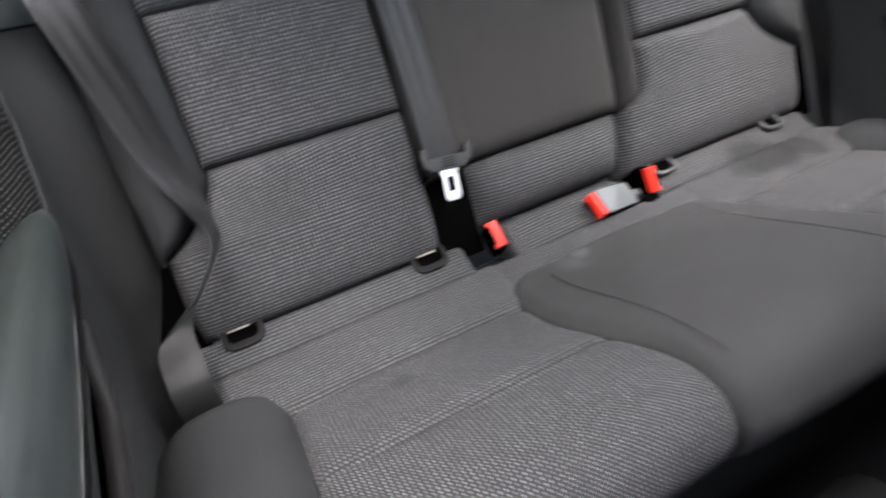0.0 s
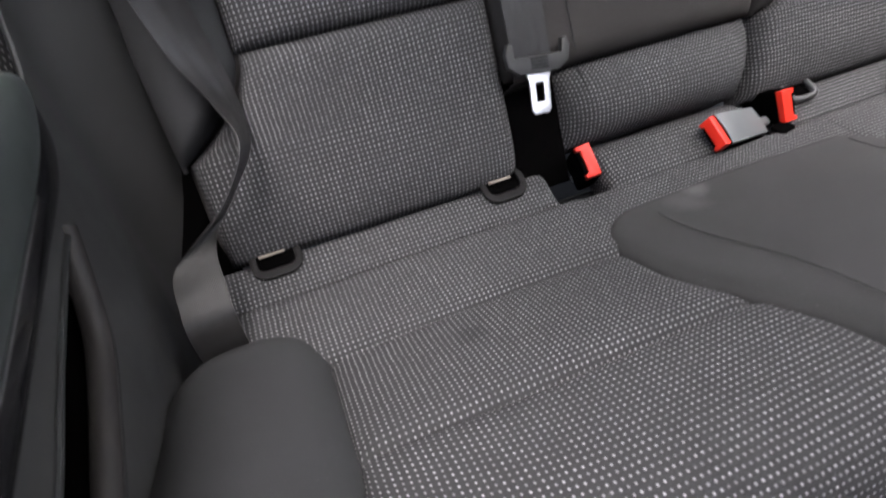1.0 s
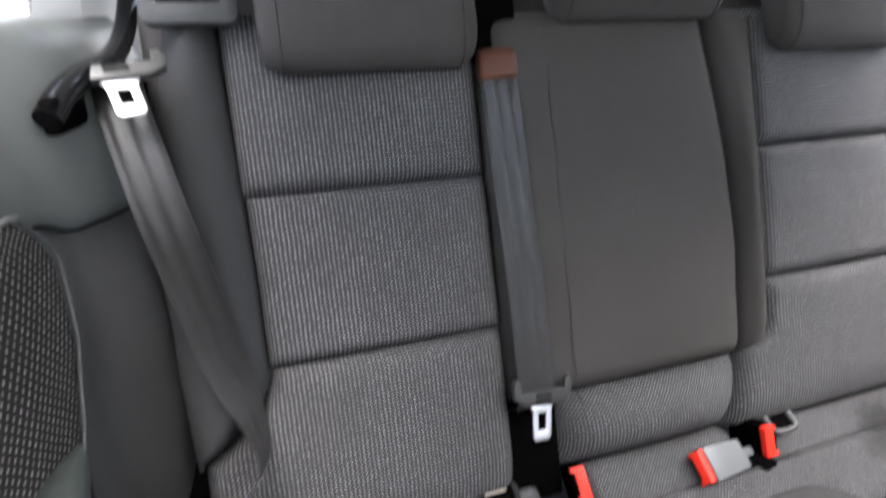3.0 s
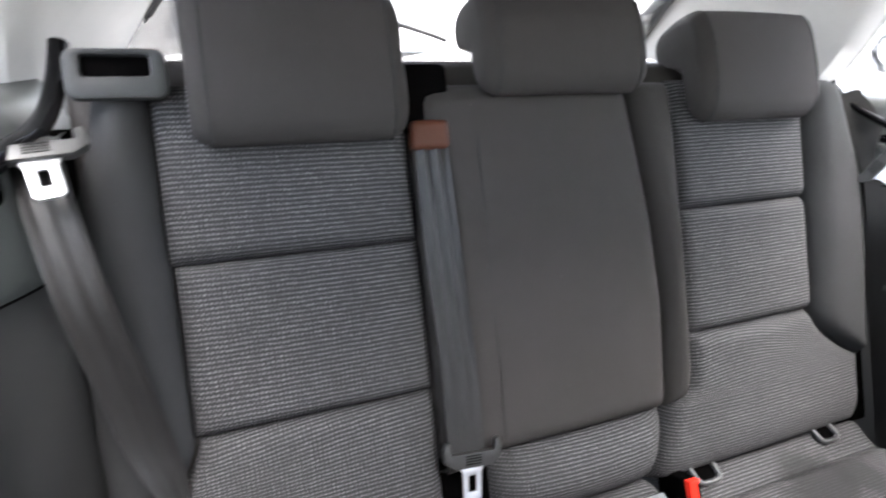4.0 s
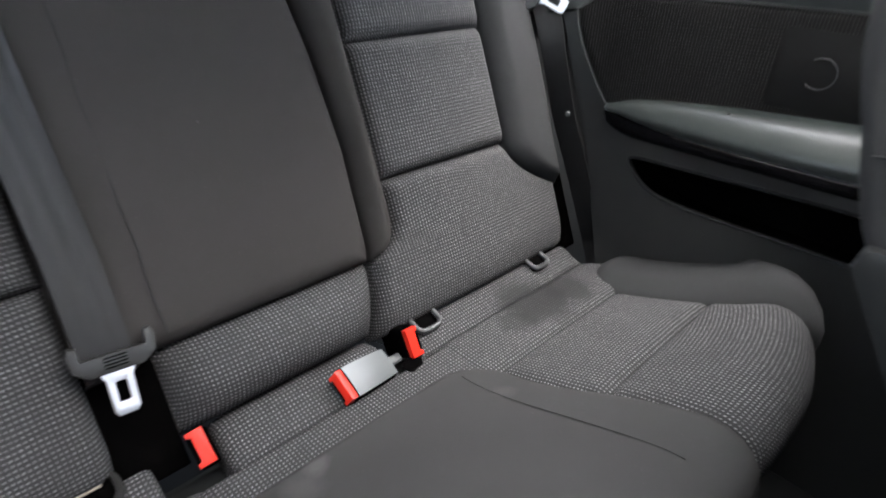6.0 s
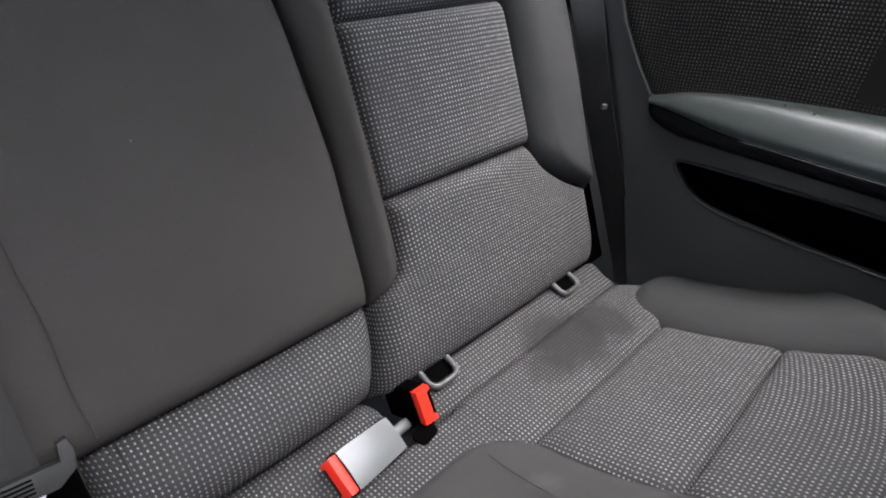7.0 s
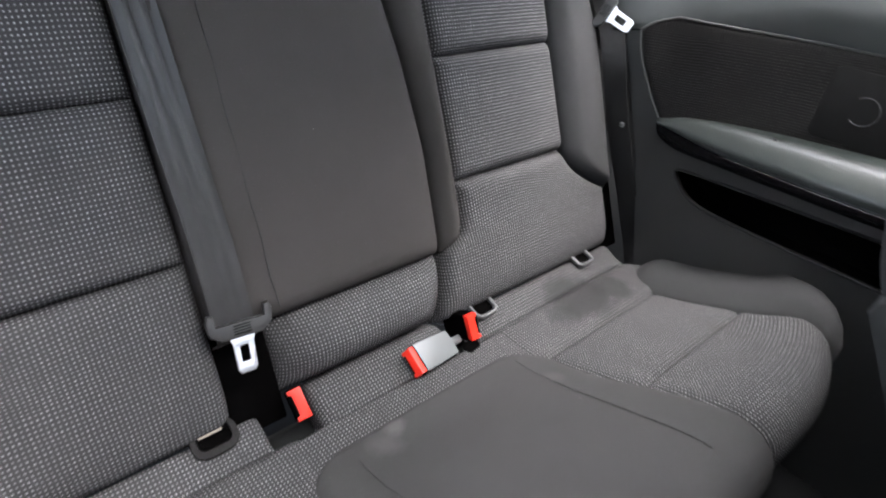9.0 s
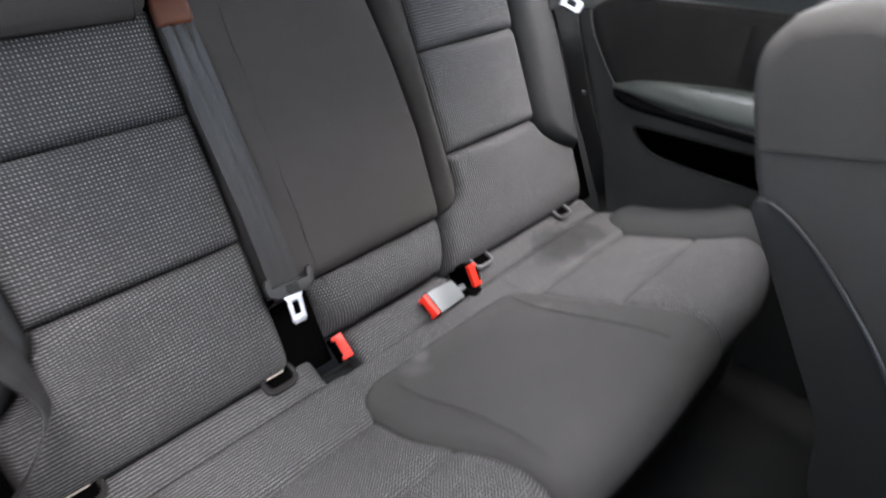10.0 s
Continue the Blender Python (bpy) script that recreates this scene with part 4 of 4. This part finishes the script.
tongue(Matrix.Translation(on_back(-0.180, 0.135, 0.040)) @ pose(0, 0, 0, 65) @ pose(0, 0, 0, 0, 0, -5), belt, 1.15)
# Solid black box paints the shade of the gap under the tongue.
part("channel_shade", rounded_box((0.074, 0.150, 0.012), 0.002, BACK @ Matrix.Translation((-0.178, 0.045, -0.010))), PLASTIC_AND_SHADE, belt, "black box standing in for the shaded gap below the tongue")
part("outlet", prism(round_rect(0.066, 0.086, 0.010), 0.020, BACK @ Matrix.Translation((-0.188, 0.602, 0.002)), 0.004), PLASTIC_AND_SHADE, belt, "black plastic belt outlet")
# Added block that paints the red-brown glow under the outlet.
part("outlet_glow", rounded_box((0.052, 0.038, 0.018), 0.0085, BACK @ Matrix.Translation((-0.188, 0.553, 0.024))), BROWN_GLOW, belt, "brown block standing in for a warm glow at the outlet")

# left belt, slack, twisting at the backrest's edge and folding down beside the cushion
belt = seat_belt("slack grey seat belt twisting over the bolster, folded below")
part("webbing", ribbon([((-0.612, 0.235, 0.830), (0.9, 0.3, 0.1)), ((-0.606, 0.180, 0.842), (0.95, 0.1, 0.1)), ((-0.599, 0.145, 0.826), (0.95, -0.1, 0.15)), ((-0.588, 0.108, 0.786), (0.97, -0.12, 0.1)),
                        ((-0.574, 0.076, 0.725), (0.97, -0.05, 0.05)), ((-0.559, 0.067, 0.640), (0.95, 0.1, 0)), ((-0.543, 0.059, 0.545), (0.8, 0.5, -0.1)), ((-0.527, 0.040, 0.490), (0.45, 0.8, -0.3)),
                        ((-0.523, 0.008, 0.455), (0.2, 0.85, -0.45)), ((-0.556, -0.014, 0.414), (0.35, 0.9, -0.2)), ((-0.590, -0.024, 0.386), (0.8, 0.6, 0.1)), ((-0.606, -0.048, 0.372), (0.95, 0.3, 0.1)),
                        ((-0.606, -0.088, 0.357), (1, 0.1, 0)), ((-0.606, -0.108, 0.335), (1, 0.05, 0)), ((-0.606, -0.108, 0.270), (1, 0, 0))],
                       0.048, 0.0016, 130, 0.001, 0.0016, 0.04), WEBBING, belt)
tongue(axes((-0.597, 0.146, 0.843), (0.97, -0.03, 0.02), (0.12, -0.42, 0.90)) @ pose(0, 0, 0, 0, 0, 16), belt, 1.25)
guide = tube([tuple(p) for p in spline([(-0.597, 0.345, 0.912), (-0.601, 0.318, 0.880), (-0.606, 0.270, 0.854), (-0.612, 0.205, 0.843), (-0.621, 0.150, 0.844), (-0.631, 0.095, 0.838), (-0.638, 0.062, 0.826)], 26)], 0.011, 12)
part("belt_guide", guide, PLASTIC_GLOSS, belt, "gloss black belt guide")
# Solid black block in place of a slot, shade put into its colour.
part("guide_slot_shade", rounded_box((0.012, 0.070, 0.030), 0.005, pose(-0.632, 0.092, 0.824, -8, 0, -6)), PLASTIC_AND_SHADE, belt, "black block standing in for the shaded slot under the belt guide")

# right belt, taut down the side
belt = seat_belt("grey seat belt running down between backrest and side trim")
part("webbing", ribbon([((0.640, 0.262, 0.850), (0.5, -0.7, 0.5)), ((0.644, 0.225, 0.822), (0.45, -0.7, 0.5)), ((0.647, 0.180, 0.772), (0.45, -0.7, 0.5)), ((0.644, 0.140, 0.715), (0.4, -0.8, 0.4)), ((0.640, 0.106, 0.640), (0.12, -0.92, 0.38)),
                        ((0.651, 0.079, 0.550), (0.10, -0.93, 0.37)), ((0.669, 0.059, 0.480), (0.08, -0.93, 0.37)), ((0.690, 0.040, 0.41), (0.06, -0.93, 0.37)), ((0.722, 0.003, 0.28), (0.02, -0.93, 0.37)), ((0.730, -0.03, 0.19), (0.02, -0.93, 0.37))], 0.048, 0.0016, 60, 0.001), WEBBING, belt)
tongue(axes((0.617, 0.148, 0.750), (0.40, -0.68, 0.60), (-0.85, -0.32, 0.20)) @ pose(0, 0, 0, 0, 0, 30), belt)
part("stop_button", rounded_box((0.009, 0.005, 0.009), 0.002, Matrix.Translation((0.6465, 0.064, 0.547)) @ pose(0, 0, 0, 0, 0, -38)), PLASTIC_LOOP, belt, "small round plastic stop button")
guide = tube([tuple(p) for p in spline([(0.642, 0.292, 0.866), (0.645, 0.272, 0.848), (0.647, 0.238, 0.832), (0.647, 0.200, 0.822), (0.646, 0.165, 0.814), (0.645, 0.148, 0.806), (0.645, 0.152, 0.796), (0.645, 0.170, 0.792)], 30)], 0.0065, 10)
part("belt_guide", guide, PLASTIC_GLOSS, belt, "gloss black belt guide")


# ---- front seat beyond the foot space ----
def front_seat():
    seat = thing("front_seat", "dark grey cloth front seat seen from its inner side", "car seat")
    outline = spline([(-0.478, 0.885), (-0.459, 0.850), (-0.462, 0.810), (-0.477, 0.765), (-0.500, 0.705), (-0.550, 0.632), (-0.645, 0.482), (-0.70, 0.34),
                      (-0.84, 0.34), (-0.80, 0.50), (-0.70, 0.68), (-0.64, 0.80), (-0.60, 0.885), (-0.54, 0.905), (-0.478, 0.885)], 60)[:-1]
    mid = Vector((-0.62, 0.66))
    rows = []
    for x in [0.125 + 0.03 * (1 - math.cos(k * math.pi / 2 / 8)) for k in range(9)] + list(np.linspace(0.17, 0.59, 8)) + [0.60, 0.615, 0.625]:
        d = min(x - 0.125, 0.625 - x)
        inset = 0.028 * (1 - roll(d + 0.0003, 0.03))
        row = []
        for y, z in outline:
            v = Vector((y, z)) - mid
            v *= (v.length - inset) / v.length
            row.append((x, mid.x + v.x, mid.y + v.y))
        rows.append(row)
    n = len(outline)
    bm = grid(rows, close=True)
    cap(bm, range(n - 1, -1, -1))
    cap(bm, range((len(rows) - 1) * n, len(rows) * n))
    part("backrest", bm, CLOTH_FRONT, seat)
    part("side_seam", tube([(0.1240, y, 0.755 + 0.23 * (-0.488 - y)) for y in np.linspace(-0.492, -0.66, 12)], 0.0012, 5), THREAD, seat)
    shell = spline([(-0.505, 0.690), (-0.545, 0.630), (-0.60, 0.545), (-0.655, 0.455), (-0.69, 0.34), (-0.75, 0.34), (-0.74, 0.46), (-0.722, 0.52), (-0.675, 0.580), (-0.612, 0.645), (-0.545, 0.697), (-0.512, 0.706), (-0.505, 0.690)], 44)[:-1]
    m = Matrix(((0, 0, 1, 0.118), (1, 0, 0, 0), (0, 1, 0, 0), (0, 0, 0, 1)))
    part("rear_shell", prism([tuple(p) for p in shell], 0.512, m, 0.006), PLASTIC, seat, "dark plastic rear shell")
    edge = spline([(-0.522, 0.706), (-0.545, 0.697), (-0.578, 0.675), (-0.612, 0.645), (-0.642, 0.616), (-0.675, 0.580), (-0.72, 0.52)], 24)
    part("shell_edge", tube([(0.1185, y, z) for y, z in edge], 0.0024, 8), PLASTIC_LOOP, seat, "grey edge along the rear shell")
    part("seat_base", rounded_box((0.48, 0.50, 0.16), 0.05, pose(0.375, -1.0, 0.30)), CLOTH_FRONT, seat)
    part("seat_mount", rounded_box((0.42, 0.40, 0.24), 0.02, pose(0.375, -1.0, 0.12)), PLASTIC_AND_SHADE, seat)
    return seat


front_seat().location.y = 0.02

# ---- outside, through the windows ----
ground = bmesh.new()
bmesh.ops.create_grid(ground, x_segments=8, y_segments=8, size=400)
bmesh.ops.translate(ground, vec=(0, 0, -0.30), verts=ground.verts[:])
tagged(part("ground", ground, CONCRETE, None), "pale concrete yard", "ground", kind="structure")


def parked_car(m):
    car = thing("parked_car", "white car parked outside the side window", "car")
    car.matrix_world = m
    side = spline([(-2.0, 0.35), (-2.05, 0.62), (-1.9, 0.80), (-1.2, 0.92), (-0.55, 1.38), (0.6, 1.42), (1.35, 1.05), (2.0, 0.95), (2.08, 0.55), (2.0, 0.32), (0, 0.25), (-2.0, 0.35)], 66)[:-1]
    mm = Matrix(((0, 0, 1, -0.8), (1, 0, 0, 0), (0, 1, 0, 0), (0, 0, 0, 1)))
    part("body", prism([tuple(p) for p in side], 1.6, mm, 0.06), PAINT, car)
    glass = [(-1.0, 0.96), (-0.48, 1.31), (0.55, 1.34), (1.1, 1.02)]
    part("side_window", prism(glass, 0.02, Matrix(((0, 0, 1, -0.815), (1, 0, 0, 0), (0, 1, 0, 0), (0, 0, 0, 1))), 0.004), PLASTIC_GLOSS, car, "dark side window")
    for y in (-1.3, 1.3):
        for x in (-0.74, 0.74):
            ring = [(x, y + 0.25 * math.cos(a), 0.31 + 0.25 * math.sin(a)) for a in np.linspace(0, 2 * math.pi, 33)[:-1]]
            wheel = part("wheel", tube(ring, 0.075, 10, True), RUBBER, car, "black tyre")
            part("rim", prism([(0.19 * math.cos(a), 0.19 * math.sin(a)) for a in np.linspace(0, 2 * math.pi, 25)[:-1]], 0.10, Matrix(((0, 0, 1, x - 0.07), (1, 0, 0, y), (0, 1, 0, 0.31), (0, 0, 0, 1))), 0.01), STEEL, wheel, "silver rim")
    return car


parked_car(pose(9.4, 4.1, -0.30, 0, 0, 8))
house = thing("building", "pale rendered building with a tan brick corner", "building")
part("wall", rounded_box((0.4, 26, 2.2), 0.02, pose(16, 2, 0.8)), RENDER_WALL, house)
part("brick_corner", rounded_box((0.5, 3.2, 3.0), 0.02, pose(15.7, 6.3, 1.2)), TAN_WALL, house, "tan brick corner")
